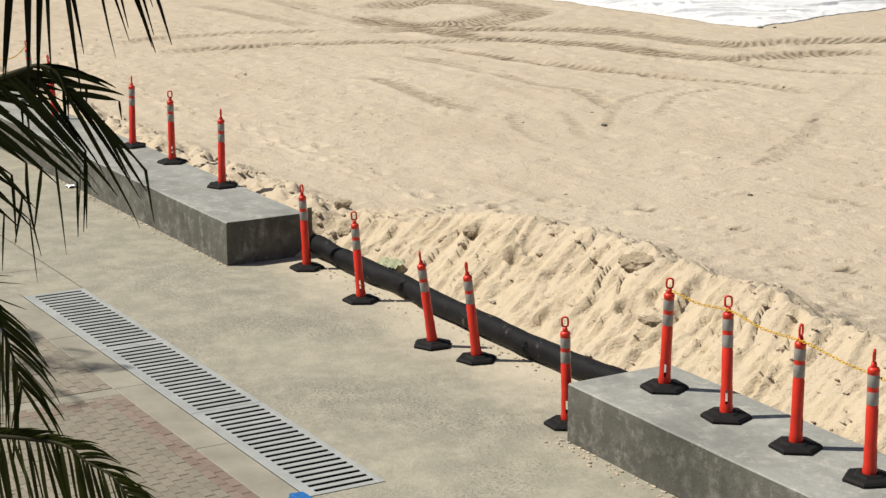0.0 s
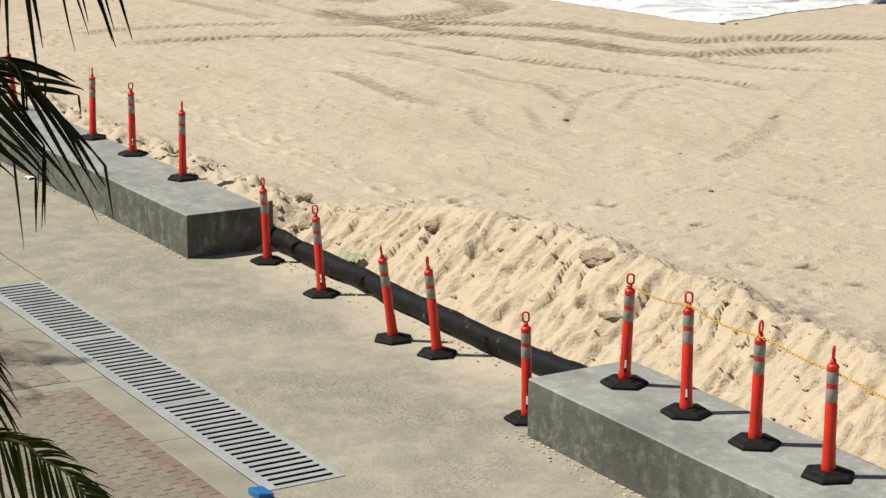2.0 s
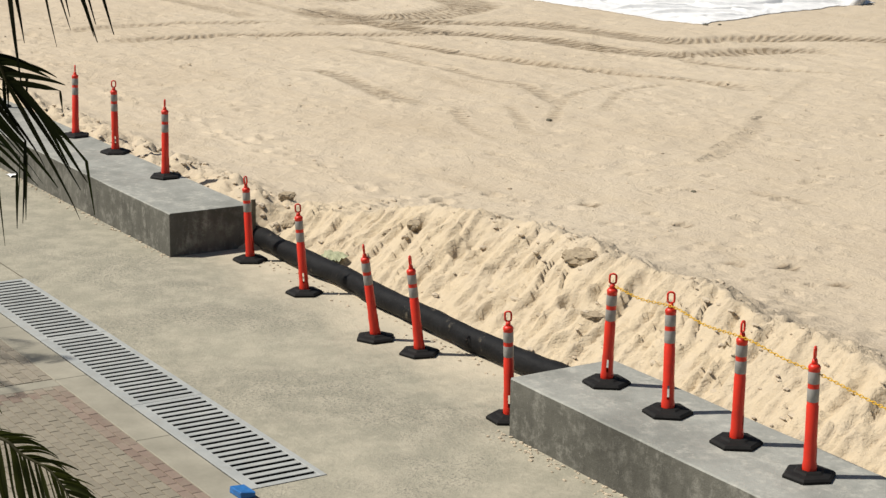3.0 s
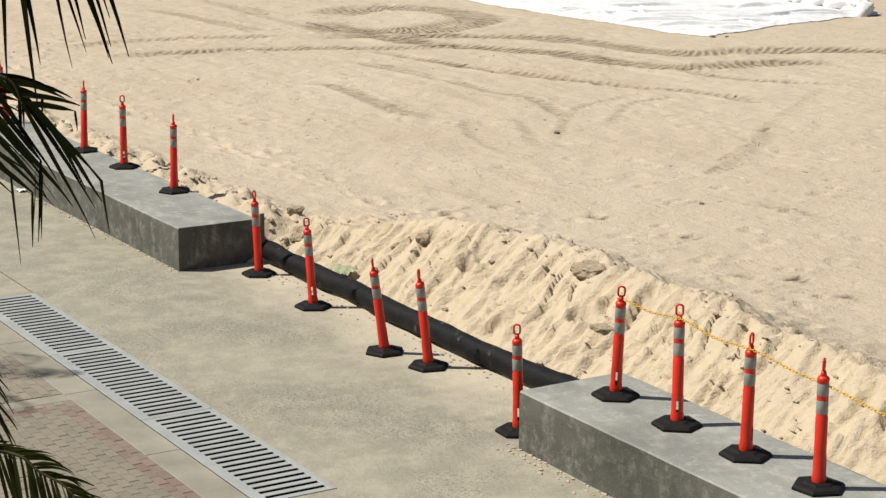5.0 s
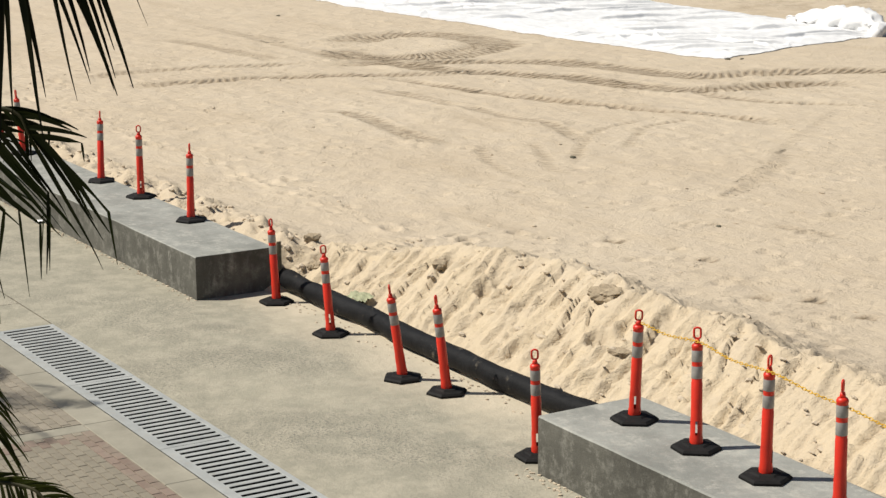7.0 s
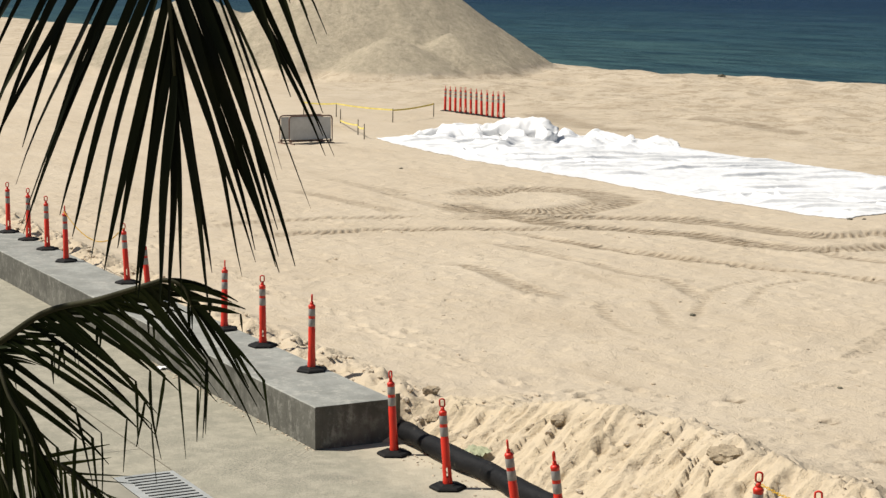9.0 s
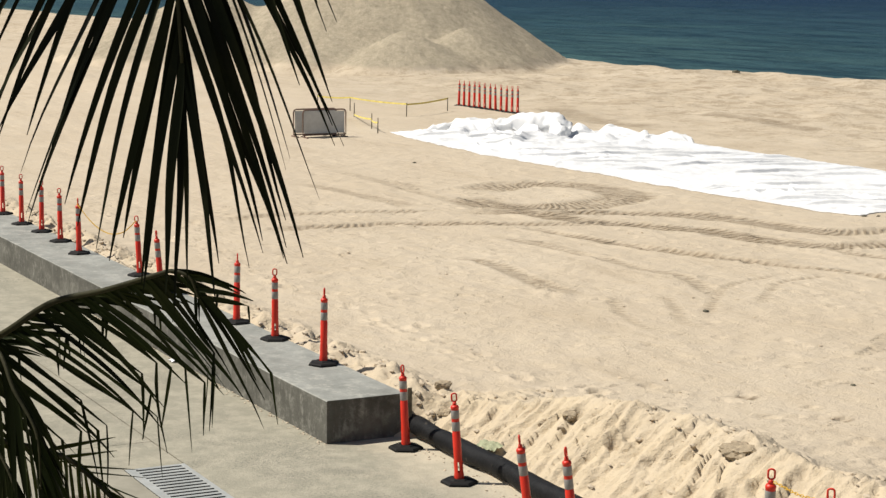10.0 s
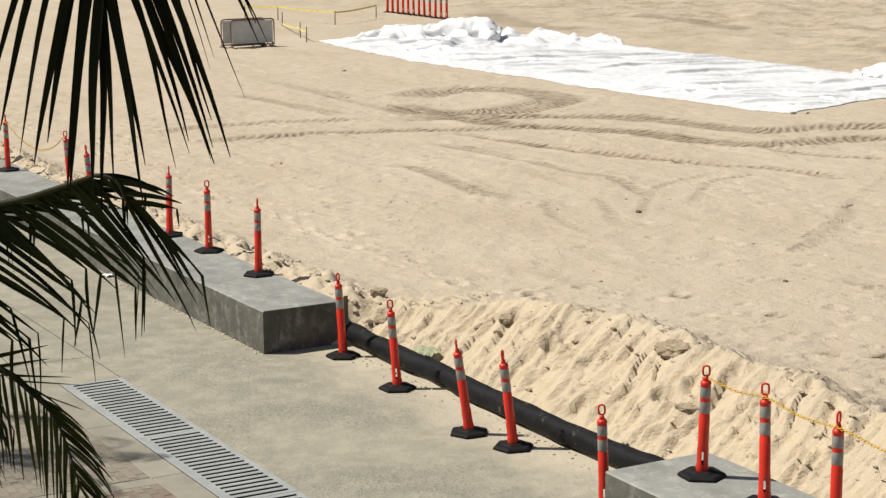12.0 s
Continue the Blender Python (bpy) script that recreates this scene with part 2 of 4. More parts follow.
# One leaf in three tones: backlit shade and sunlit green put into the colours.
LEAF_SHADED = leaf_material("shaded_palm_leaf", (0.0035, 0.0045, 0.0016), (0.010, 0.013, 0.0035))
LEAF_LIT = leaf_material("lit_palm_leaf", (0.006, 0.0085, 0.002), (0.027, 0.037, 0.009))
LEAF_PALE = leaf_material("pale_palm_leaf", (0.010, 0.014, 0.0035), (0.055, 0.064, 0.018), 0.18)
STEM = plain("palm_rachis", (0.030, 0.028, 0.010), 0.7, 0.2, 0.35, 10).m
TRUNK = plain("palm_trunk", (0.19, 0.165, 0.13), 0.92, 0.2, 0.4, 7, 0.02).m
PIPE_M = plain("black_plastic_pipe", (0.009, 0.009, 0.0095), 0.65, 0.16, 0.45, 4, 0.02)
PIPE_M.color(PIPE_M.mix(PIPE_M.ramp(PIPE_M.noise(5, 6, 0.8), (0.60, 0.0), (0.76, 0.6)), PIPE_M.b.inputs["Base Color"].links[0].from_socket, (0.38, 0.325, 0.24)))
PIPE = PIPE_M.m


# ---- mesh helpers ----
def mesh_of(name, verts, faces, material, smooth=False):
    me = bpy.data.meshes.new(name)
    me.from_pydata([tuple(v) for v in verts], [], faces)
    me.materials.append(material)
    if smooth:
        me.polygons.foreach_set("use_smooth", [True] * len(me.polygons))
    me.update()
    return me


def part(name, bm, material, parent=None, label="", smooth=False):
    """Links a bmesh as one mesh object under a thing or under a part."""
    me = bpy.data.meshes.new(name)
    bmesh.ops.recalc_face_normals(bm, faces=bm.faces)
    bm.to_mesh(me)
    bm.free()
    me.materials.append(material)
    if smooth:
        me.polygons.foreach_set("use_smooth", [True] * len(me.polygons))
    ob = new(name, me)
    ob.parent = parent
    return tagged(ob, label)


def box_bm(x0, x1, y0, y1, z0, z1, bevel=0.0, segs=1):
    bm = bmesh.new()
    bmesh.ops.create_cube(bm, size=1)
    for v in bm.verts:
        v.co = Vector(((x0 + x1) / 2 + v.co.x * (x1 - x0), (y0 + y1) / 2 + v.co.y * (y1 - y0), (z0 + z1) / 2 + v.co.z * (z1 - z0)))
    if bevel:
        bmesh.ops.bevel(bm, geom=bm.edges[:], offset=bevel, segments=segs, affect="EDGES", profile=0.6)
    return bm


def turned_bm(profile, n=16, cap=True, centre=(0, 0)):
    """A ring of points for every (radius, height) of the profile."""
    bm = bmesh.new()
    rings = []
    for r, z in profile:
        rings.append([bm.verts.new((centre[0] + r * math.cos(math.tau * i / n), centre[1] + r * math.sin(math.tau * i / n), z)) for i in range(n)])
    for a, b in zip(rings, rings[1:]):
        for i in range(n):
            bm.faces.new((a[i], a[(i + 1) % n], b[(i + 1) % n], b[i]))
    if cap:
        bm.faces.new(rings[0][::-1])
        bm.faces.new(rings[-1])
    return bm


def tube_bm(pts, radius, n=8, closed=False):
    """A tube along points; radius: a number, or one a point."""
    bm = bmesh.new()
    pts = [Vector(p) for p in pts]
    rad = radius if isinstance(radius, list) else [radius] * len(pts)
    rings = []
    side = None
    for i, p in enumerate(pts):
        a = pts[i - 1] if (i or closed) else p
        b = pts[(i + 1) % len(pts)] if (i < len(pts) - 1 or closed) else p
        t = (b - a).normalized()
        if side is None:
            side = t.orthogonal().normalized()
        side = (side - t * side.dot(t)).normalized()
        up = t.cross(side)
        rings.append([bm.verts.new(p + (side * math.cos(math.tau * k / n) + up * math.sin(math.tau * k / n)) * rad[i]) for k in range(n)])
    pairs = list(zip(rings, rings[1:])) + ([(rings[-1], rings[0])] if closed else [])
    for a, b in pairs:
        for k in range(n):
            bm.faces.new((a[k], a[(k + 1) % n], b[(k + 1) % n], b[k]))
    if not closed:
        bm.faces.new(rings[0][::-1])
        bm.faces.new(rings[-1])
    return bm


def spline(pts, per=8):
    """A smooth line through points."""
    p = [np.array(q, float) for q in pts]
    p = [2 * p[0] - p[1]] + p + [2 * p[-1] - p[-2]]
    out = []
    for i in range(1, len(p) - 2):
        for k in range(per):
            t = k / per
            out.append(0.5 * (2 * p[i] + (p[i + 1] - p[i - 1]) * t + (2 * p[i - 1] - 5 * p[i] + 4 * p[i + 1] - p[i + 2]) * t * t + (3 * p[i] - p[i - 1] - 3 * p[i + 1] + p[i + 2]) * t ** 3))
    out.append(p[-2])
    return np.array(out)


def lattice(x, y, seed):
    h = np.sin(x * 127.1 + y * 311.7 + seed * 74.7) * 43758.5453
    return h - np.floor(h)


def grain(x, y, seed=0):
    """Smooth value noise, 0 to 1, over arrays."""
    xi, yi = np.floor(x), np.floor(y)
    u, v = x - xi, y - yi
    u, v = u * u * (3 - 2 * u), v * v * (3 - 2 * v)
    a, b = lattice(xi, yi, seed), lattice(xi + 1, yi, seed)
    c, d = lattice(xi, yi + 1, seed), lattice(xi + 1, yi + 1, seed)
    return (a * (1 - u) + b * u) * (1 - v) + (c * (1 - u) + d * u) * v


def clouds(x, y, seed=0, octaves=4):
    total, amp, norm = 0, 1.0, 0.0
    for k in range(octaves):
        total = total + amp * grain(x * 2 ** k, y * 2 ** k, seed + k * 13)
        norm += amp
        amp *= 0.55
    return total / norm


def ease(a, b, v):
    t = np.clip((v - a) / (b - a), 0, 1)
    return t * t * (3 - 2 * t)


# ---- the beach ----
WALL_H, GAP = 0.568, 7.87
SAND_Z = 0.42
TRACKS = {
    "c": [(-20.5, 12.7), (-18.7, 12.4), (-17.6, 13.7), (-18.2, 15.7), (-19.3, 16.7), (-21.2, 16.5), (-22.1, 15.0), (-21.2, 13.3)],
    "h": [(-27.6, 12.2), (-23.7, 12.1), (-20.0, 11.9), (-16.6, 11.7)],
    "l": [(-46.8, 30.2), (-40.8, 28.8), (-36.9, 29.3)],
    "m": [(-42.8, 35.1), (-38.1, 34.5), (-33.3, 33.7)],
    "a": [(-18.0, 11.1), (-16.8, 12.5), (-16.2, 14.2), (-14.4, 16.2), (-11.5, 16.9), (-10.7, 19.3), (-8.6, 22.0)],
    "b": [(-18.4, 12.3), (-16.1, 12.6), (-14.5, 13.2), (-12.7, 14.5), (-9.6, 15.4), (-9.2, 18.0), (-8.3, 19.3)],
    "d": [(-14.8, 11.1), (-11.9, 11.6), (-8.7, 12.5), (-6.5, 13.7), (-4.9, 14.1)],
    "e": [(-4.1, 9.7), (-5.5, 11.1), (-6.1, 11.8), (-6.4, 13.6)],
    "f": [(-10.9, 10.4), (-8.5, 10.2), (-7.1, 10.3), (-5.1, 9.7)],
    "g": [(-3.4, 8.2), (-5.0, 9.5), (-6.2, 10.7), (-7.0, 12.6)],
    "i": [(-6.5, 8.3), (-4.8, 7.4), (-3.1, 6.9), (-2.4, 6.9)],
    "j": [(-6.1, 9.1), (-4.8, 8.5), (-3.4, 7.8), (-2.3, 7.8)],
    "k": [(0.1, 7.8), (-0.3, 9.0), (-1.7, 11.0), (-3.0, 12.4), (-4.7, 14.6), (-6.0, 16.3)],
    "n": [(-18.5, 5.2), (-18.7, 6.1), (-18.9, 7.7), (-18.4, 9.6), (-18.0, 11.1)],
    "o": [(-16.2, 5.4), (-16.5, 6.6), (-16.3, 7.7), (-16.3, 8.9), (-15.4, 10.7), (-14.3, 13.1)],
    "p": [(-11.7, 7.5), (-10.2, 7.9), (-7.3, 7.5), (-6.1, 7.8)],
    "q": [(-13.4, 10.0), (-11.9, 10.2), (-10.0, 10.2)],
    "s": [(-12.1, 11.7), (-10.4, 12.1), (-9.0, 12.5), (-7.9, 13.0), (-6.4, 13.7), (-4.9, 14.4)],
    "t": [(-2.8, 12.3), (-1.9, 11.4), (-1.1, 10.4), (-0.3, 9.1), (0.3, 7.7)],
    "u": [(-2.7, 11.9), (-1.8, 11.0), (-1.15, 10.0), (-0.5, 9.0)],
    "v": [(-14.1, 9.9), (-12.3, 10.0), (-9.7, 10.3)],
    "w": [(-9.9, 15.2), (-8.7, 15.3), (-7.3, 15.7), (-6.2, 16.8)],
    "x": [(-25.2, 9.7), (-24.0, 10.2), (-21.0, 10.3), (-18.6, 10.6)],
    "y": [(-24.4, 12.2), (-23.5, 12.4), (-22.3, 12.6)],
    "z": [(1.8, 7.8), (2.4, 8.0), (3.2, 8.2)],
    "ma": [(2.98, 5.67), (3.13, 5.75), (3.30, 5.85)],
    "mb": [(4.95, 4.93), (5.09, 5.00), (5.24, 5.10)],
    "mc": [(5.37, 5.38), (5.50, 5.46), (5.65, 5.56)],
    "md": [(6.29, 5.37), (6.42, 5.45), (6.55, 5.54)],
    "me": [(1.41, 5.30), (1.58, 5.38), (1.76, 5.50)],
    "r": [(-8.5, 15.5), (-7.3, 15.7), (-6.7, 16.3), (-5.3, 17.4)],
}
TRACK_KIND = {"a": (0.5, 1.0), "b": (0.5, 1.0), "c": (0.75, 0.9), "d": (0.24, 1.0), "e": (0.11, 0.5), "f": (0.18, 0.6), "g": (0.11, 0.5), "h": (0.25, 0.35), "i": (0.11, 0.42),
              "j": (0.11, 0.42), "k": (0.09, 0.22), "l": (0.9, 0.7), "m": (0.8, 0.7), "n": (0.32, 0.7), "o": (0.32, 0.85), "p": (0.24, 0.75), "q": (0.2, 0.6), "r": (0.16, 0.6), "s": (0.16, 0.85), "t": (0.08, 0.3), "u": (0.06, 0.3), "v": (0.16, 0.55), "w": (0.2, 0.65), "x": (0.3, 0.5), "y": (0.3, 0.45), "z": (0.12, 0.45), "ma": (0.14, 1.0), "mb": (0.14, 1.0), "mc": (0.14, 1.0), "md": (0.14, 1.0), "me": (0.14, 1.0)}
RIDGE_X = [-2.0, -1.2, 0.9, 1.5, 2.1, 3.15, 4.2, 5.2, 6.2, 7.4, 8.1, 9.9, 13.0, 18.0]
RIDGE_Y = [1.8, 1.9, 2.0, 2.3, 2.5, 2.66, 2.72, 2.73, 2.71, 2.78, 2.62, 2.57, 2.5, 2.4]
RIDGE_Z = [0.47, 0.50, 0.52, 0.70, 0.84, 0.94, 0.98, 0.99, 0.98, 1.02, 0.92, 0.88, 0.85, 0.8]
CREST_X = [-900, -400, -212, -150, -89, -78, -67, -58, -40, 0, 100, 900]
CREST_Y = [90, 62, 55, 54, 54.6, 51.3, 51.7, 54.9, 61.5, 73, 90, 200]


def sand_height(x, y):
    flat = SAND_Z + 0.10 * (clouds(x * 0.12, y * 0.12, 3) - 0.5) + 0.05 * (clouds(x * 0.9, y * 0.9, 5) - 0.5)
    flat = flat + 0.050 * (clouds(x * 3.3, y * 3.3, 9, 3) - 0.5)
    # old ruts, stretched along the beach
    flat = flat + 0.05 * (clouds(x * 0.25 + y * 0.1, y * 1.6, 12, 3) - 0.5) * ease(3, 7, y)
    # heap beside the trench
    ry, rz = np.interp(x, RIDGE_X, RIDGE_Y), np.interp(x, RIDGE_X, RIDGE_Z)
    ry = ry + 0.25 * (clouds(x * 1.6, x * 0 + 2, 21, 3) - 0.5)
    rz = rz + 0.12 * (clouds(x * 1.9, x * 0 + 7, 22, 3) - 0.5)
    foot = 1.17 + 0.16 * (clouds(x * 1.7, x * 0, 23, 3) - 0.5)
    up = (y - foot) / (ry - foot)
    face = rz * np.clip(up, -0.3, 1) ** 1.0 + 0.0
    slant = x + 0.22 * y + 0.18 * clouds(x * 1.1, y * 1.2, 24, 2)
    scallop = 1 - 2 * np.abs(clouds(slant * 1.5, y * 0.45, 25, 2) - 0.5)
    rill = 1 - 2 * np.abs(clouds(slant * 4.6, y * 0.9, 26, 3) - 0.5)
    clod = 1 - 2 * np.abs(clouds(slant * 6.0, y * 2.6, 27, 3) - 0.5)
    lump = clouds(x * 9.5, y * 7.0, 29, 3)
    plate = np.mod(slant * 2.3 + 1.5 * clouds(slant * 0.8, y * 1.1, 34, 2), 1) - 0.5
    plate = plate * ease(0.40, 0.62, clouds(x * 1.3, y * 1.5, 35, 2))
    crumb = ease(0.60, 0.76, clouds(x * 2.2, y * 2.6, 33, 3))
    groove = 1 - 2 * np.abs(clouds(slant * 8.5, y * 1.3, 36, 3) - 0.5)
    streaky = 0.2 + 1.5 * clouds(x * 1.1, y * 1.4, 39, 2)
    flake = (np.mod(slant * 5.2 + 2.2 * clouds(slant * 1.4, y * 1.7, 37, 3), 1) - 0.5) * ease(0.46, 0.62, clouds(x * 2.4, y * 2.2, 38, 2))
    face = face + (0.085 * plate + 0.075 * (scallop ** 2 - 0.6) + streaky * (0.085 * (rill ** 2 - 0.6) + 0.07 * (groove ** 3 - 0.55)) + 0.06 * flake + 0.07 * (clod - 0.7) + 0.035 * (lump - 0.5) + 0.2 * crumb * (lump - 0.5)) * ease(0.0, 0.3, up) * (1 - 0.4 * ease(0.8, 1.05, up))
    back = SAND_Z + (rz - SAND_Z) * np.exp(-(np.maximum(y - ry, 0) / 0.85) ** 1.5)
    back = back + (0.18 * (clouds(x * 2.6, y * 2.6, 28, 4) - 0.5) + 0.15 * (clouds(x * 8, y * 8, 30, 3) - 0.5)) * np.exp(-np.maximum(y - ry, 0) / 1.4)
    heap = np.where(y < ry, face, np.maximum(back, flat - 0.02))
    blend = ease(-0.25, 0.12, x)
    # lumps that spilled along the low wall
    edge = 0.07 + 0.34 * (clouds(x * 2.6, y * 3.4, 31, 4) - 0.38) + 0.22 * (clouds(x * 6.5, y * 6.5, 32, 3) - 0.45)
    left = np.where(y < 0.95, -0.1, flat + edge * np.exp(-((y - 1.55) / 0.42) ** 2))
    h = left * (1 - blend) + heap * blend
    # the sea bed
    crest = np.interp(x, CREST_X, CREST_Y) + 1.6 * (clouds(x * 0.12, x * 0, 41, 3) - 0.5)
    h = h + 0.35 * ease(-26, -4, y - crest) * clouds(x * 0.15, y * 0.25, 42, 3) * (y > 20)
    h = h - np.clip((y - crest) * 0.16, 0, 4)
    # bulldozed ground in the distance
    h = h + 0.28 * (clouds(x * 0.28, y * 0.4, 44, 4) - 0.45) * ease(24, 40, y) * (1 - ease(-2, 2, y - crest))
    h = h + 0.30 * (clouds(x * 0.7, y * 0.7, 46, 3) - 0.5) * ease(25, 34, y) * (1 - ease(-2, 2, y - crest))
    h = h + 0.8 * (clouds(x * 0.09, y * 0.14, 45, 3) - 0.4) * ease(-45, -75, x) * (1 - ease(-4, 2, y - crest))
    # the big dumped heaps
    for cx, cy, high, wide, seed in ((-83.3, 39.5, 7.6, 10.7, 51), (-88.0, 30.5, 4.4, 9.0, 52), (-73.0, 36.4, 2.35, 4.4, 53), (-73.4, 40.1, 2.4, 4.3, 54), (-76.6, 33.4, 1.9, 3.8, 55), (-78.5, 45.0, 1.8, 4.0, 56)):
        a = np.arctan2(y - cy, x - cx)
        d = np.hypot(x - cx, y - cy) * (1 + 0.10 * (clouds(a * 2.2 + 9, a * 0, seed, 3) - 0.5))
        cone = high * (1 - np.sqrt((d / wide) ** 2 + 0.012) + 0.11) + 0.28 * (clouds(x * 0.8, y * 0.8, seed, 4) - 0.5) + 0.3 * (clouds(a * 7, d * 0.10, seed + 7, 3) - 0.5)
        h = np.maximum(h, np.where(d < wide * 1.3, cone + SAND_Z, -9))
    return h


def axis_steps(parts):
    out = []
    for a, b, step in parts:
        out += list(np.arange(a, b - 1e-6, step))
    return np.array(out + [parts[-1][1]])


def build_sand():
    xs = axis_steps([(-900, -300, 60), (-300, -130, 10), (-130, -60, 0.5), (-60, -32, 0.3), (-32, 0, 0.075), (0, 13, 0.033), (13, 20, 0.3), (20, 100, 8), (100, 900, 100)])
    ys = axis_steps([(0.3, 0.9, 0.15), (0.9, 3.6, 0.03), (3.6, 20, 0.075), (20, 22, 0.2), (22, 62, 0.35), (62, 100, 2), (100, 220, 12)])
    X, Y = np.meshgrid(xs, ys)
    Z = sand_height(X, Y)
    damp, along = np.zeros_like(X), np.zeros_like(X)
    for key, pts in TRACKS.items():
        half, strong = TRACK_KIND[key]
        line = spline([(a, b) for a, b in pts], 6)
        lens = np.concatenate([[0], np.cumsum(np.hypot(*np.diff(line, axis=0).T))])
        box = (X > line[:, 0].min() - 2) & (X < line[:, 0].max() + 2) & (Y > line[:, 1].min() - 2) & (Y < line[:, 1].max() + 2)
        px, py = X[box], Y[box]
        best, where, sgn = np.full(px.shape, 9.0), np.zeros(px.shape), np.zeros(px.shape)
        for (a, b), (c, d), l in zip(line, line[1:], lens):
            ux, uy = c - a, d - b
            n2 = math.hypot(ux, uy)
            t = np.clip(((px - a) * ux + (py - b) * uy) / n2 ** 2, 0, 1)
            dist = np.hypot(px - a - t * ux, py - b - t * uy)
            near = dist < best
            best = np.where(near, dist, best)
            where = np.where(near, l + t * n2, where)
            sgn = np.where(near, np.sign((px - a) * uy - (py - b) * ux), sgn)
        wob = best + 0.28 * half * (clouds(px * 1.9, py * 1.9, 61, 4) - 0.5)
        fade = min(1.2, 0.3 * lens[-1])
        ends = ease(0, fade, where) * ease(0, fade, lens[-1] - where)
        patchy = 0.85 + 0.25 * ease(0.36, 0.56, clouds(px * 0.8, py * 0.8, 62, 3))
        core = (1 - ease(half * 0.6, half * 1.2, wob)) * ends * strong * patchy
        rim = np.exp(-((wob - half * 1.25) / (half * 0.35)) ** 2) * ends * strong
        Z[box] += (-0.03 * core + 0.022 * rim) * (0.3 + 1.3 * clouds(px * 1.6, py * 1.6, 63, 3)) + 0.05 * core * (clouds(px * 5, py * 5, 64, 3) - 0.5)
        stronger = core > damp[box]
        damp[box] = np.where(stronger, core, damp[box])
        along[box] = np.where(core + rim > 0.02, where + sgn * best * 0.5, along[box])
    rng = random.Random(5)
    dents = [(6.05, 2.0, 0.13, 0.10), (2.6, 2.2, 0.10, 0.08), (3.55, 2.1, 0.10, 0.10), (7.4, 2.2, 0.12, 0.08)]
    for _ in range(1500):
        y = 3.2 + 16 * rng.random() ** 1.5
        x = rng.uniform(-26, 9)
        if clouds(np.array(x * 0.25), np.array(y * 0.35), 91, 2) > 0.42:
            dents.append((x, y, rng.uniform(0.06, 0.15), rng.uniform(0.015, 0.05)))
    for dx, dy, r, deep in dents:
        i0, i1 = np.searchsorted(xs, (dx - 3 * r, dx + 3 * r))
        j0, j1 = np.searchsorted(ys, (dy - 3 * r, dy + 3 * r))
        d = np.hypot(X[j0:j1, i0:i1] - dx, (Y[j0:j1, i0:i1] - dy) * 1.3) / r
        Z[j0:j1, i0:i1] += deep * (-np.exp(-d ** 4) + 0.45 * np.exp(-((d - 1.45) / 0.4) ** 2))
    # shade in the hollow at (6.05, 1.95), put into colour through the damp mask
    damp = np.maximum(damp, 0.6 * np.exp(-(np.hypot((X - 6.05) / 0.2, (Y - 1.95) / 0.1)) ** 4))
    ny, nx = X.shape
    idx = np.arange(nx * ny).reshape(ny, nx)
    quads = np.stack([idx[:-1, :-1], idx[:-1, 1:], idx[1:, 1:], idx[1:, :-1]], -1).reshape(-1, 4)
    me = bpy.data.meshes.new("sand")
    me.vertices.add(nx * ny)
    me.vertices.foreach_set("co", np.stack([X, Y, Z], -1).ravel())
    me.loops.add(quads.size)
    me.loops.foreach_set("vertex_index", quads.ravel())
    me.polygons.add(len(quads))
    me.polygons.foreach_set("loop_start", np.arange(0, quads.size, 4))
    me.polygons.foreach_set("use_smooth", np.ones(len(quads), bool))
    me.update(calc_edges=True)
    fresh = ease(-0.6, 0.3, X) * (1 - ease(2.2, 3.4, Y)) + 0.6 * (1 - ease(1.2, 2.2, Y)) * (X < 0)
    fresh = fresh * (1 - 0.9 * damp * (X > 0))
    coarse = np.clip((Z - 0.85) / 0.25, 0, 1) * (X < -62)
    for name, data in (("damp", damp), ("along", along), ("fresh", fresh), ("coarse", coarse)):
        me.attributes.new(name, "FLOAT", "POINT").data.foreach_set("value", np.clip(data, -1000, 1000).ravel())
    me.materials.append(SAND)
    return tagged(new("ground_sand", me), "pale dry beach sand with tyre tracks and dumped heaps", "sand", kind="structure")


build_sand()

# ---- the sea ----
sea = new("water_sea", mesh_of("water_sea", [(-4500, 40, -0.75), (2500, 40, -0.75), (2500, 4500, -0.75), (-4500, 4500, -0.75)], [(0, 1, 2, 3)], WATER))
tagged(sea, "calm dark blue sea with small ripples beyond the beach", "sea", kind="structure")

# ---- the promenade ----
GX = [0.15, 2.79, 5.335, 7.95]
GY0, GY1 = -2.74, -1.975
PY = -3.09


def rects(name, areas, z, material):
    verts, faces = [], []
    for x0, x1, y0, y1 in areas:
        k = len(verts)
        verts += [(x0, y0, z), (x1, y0, z), (x1, y1, z), (x0, y1, z)]
        faces.append((k, k + 1, k + 2, k + 3))
    return new(name, mesh_of(name, verts, faces, material))


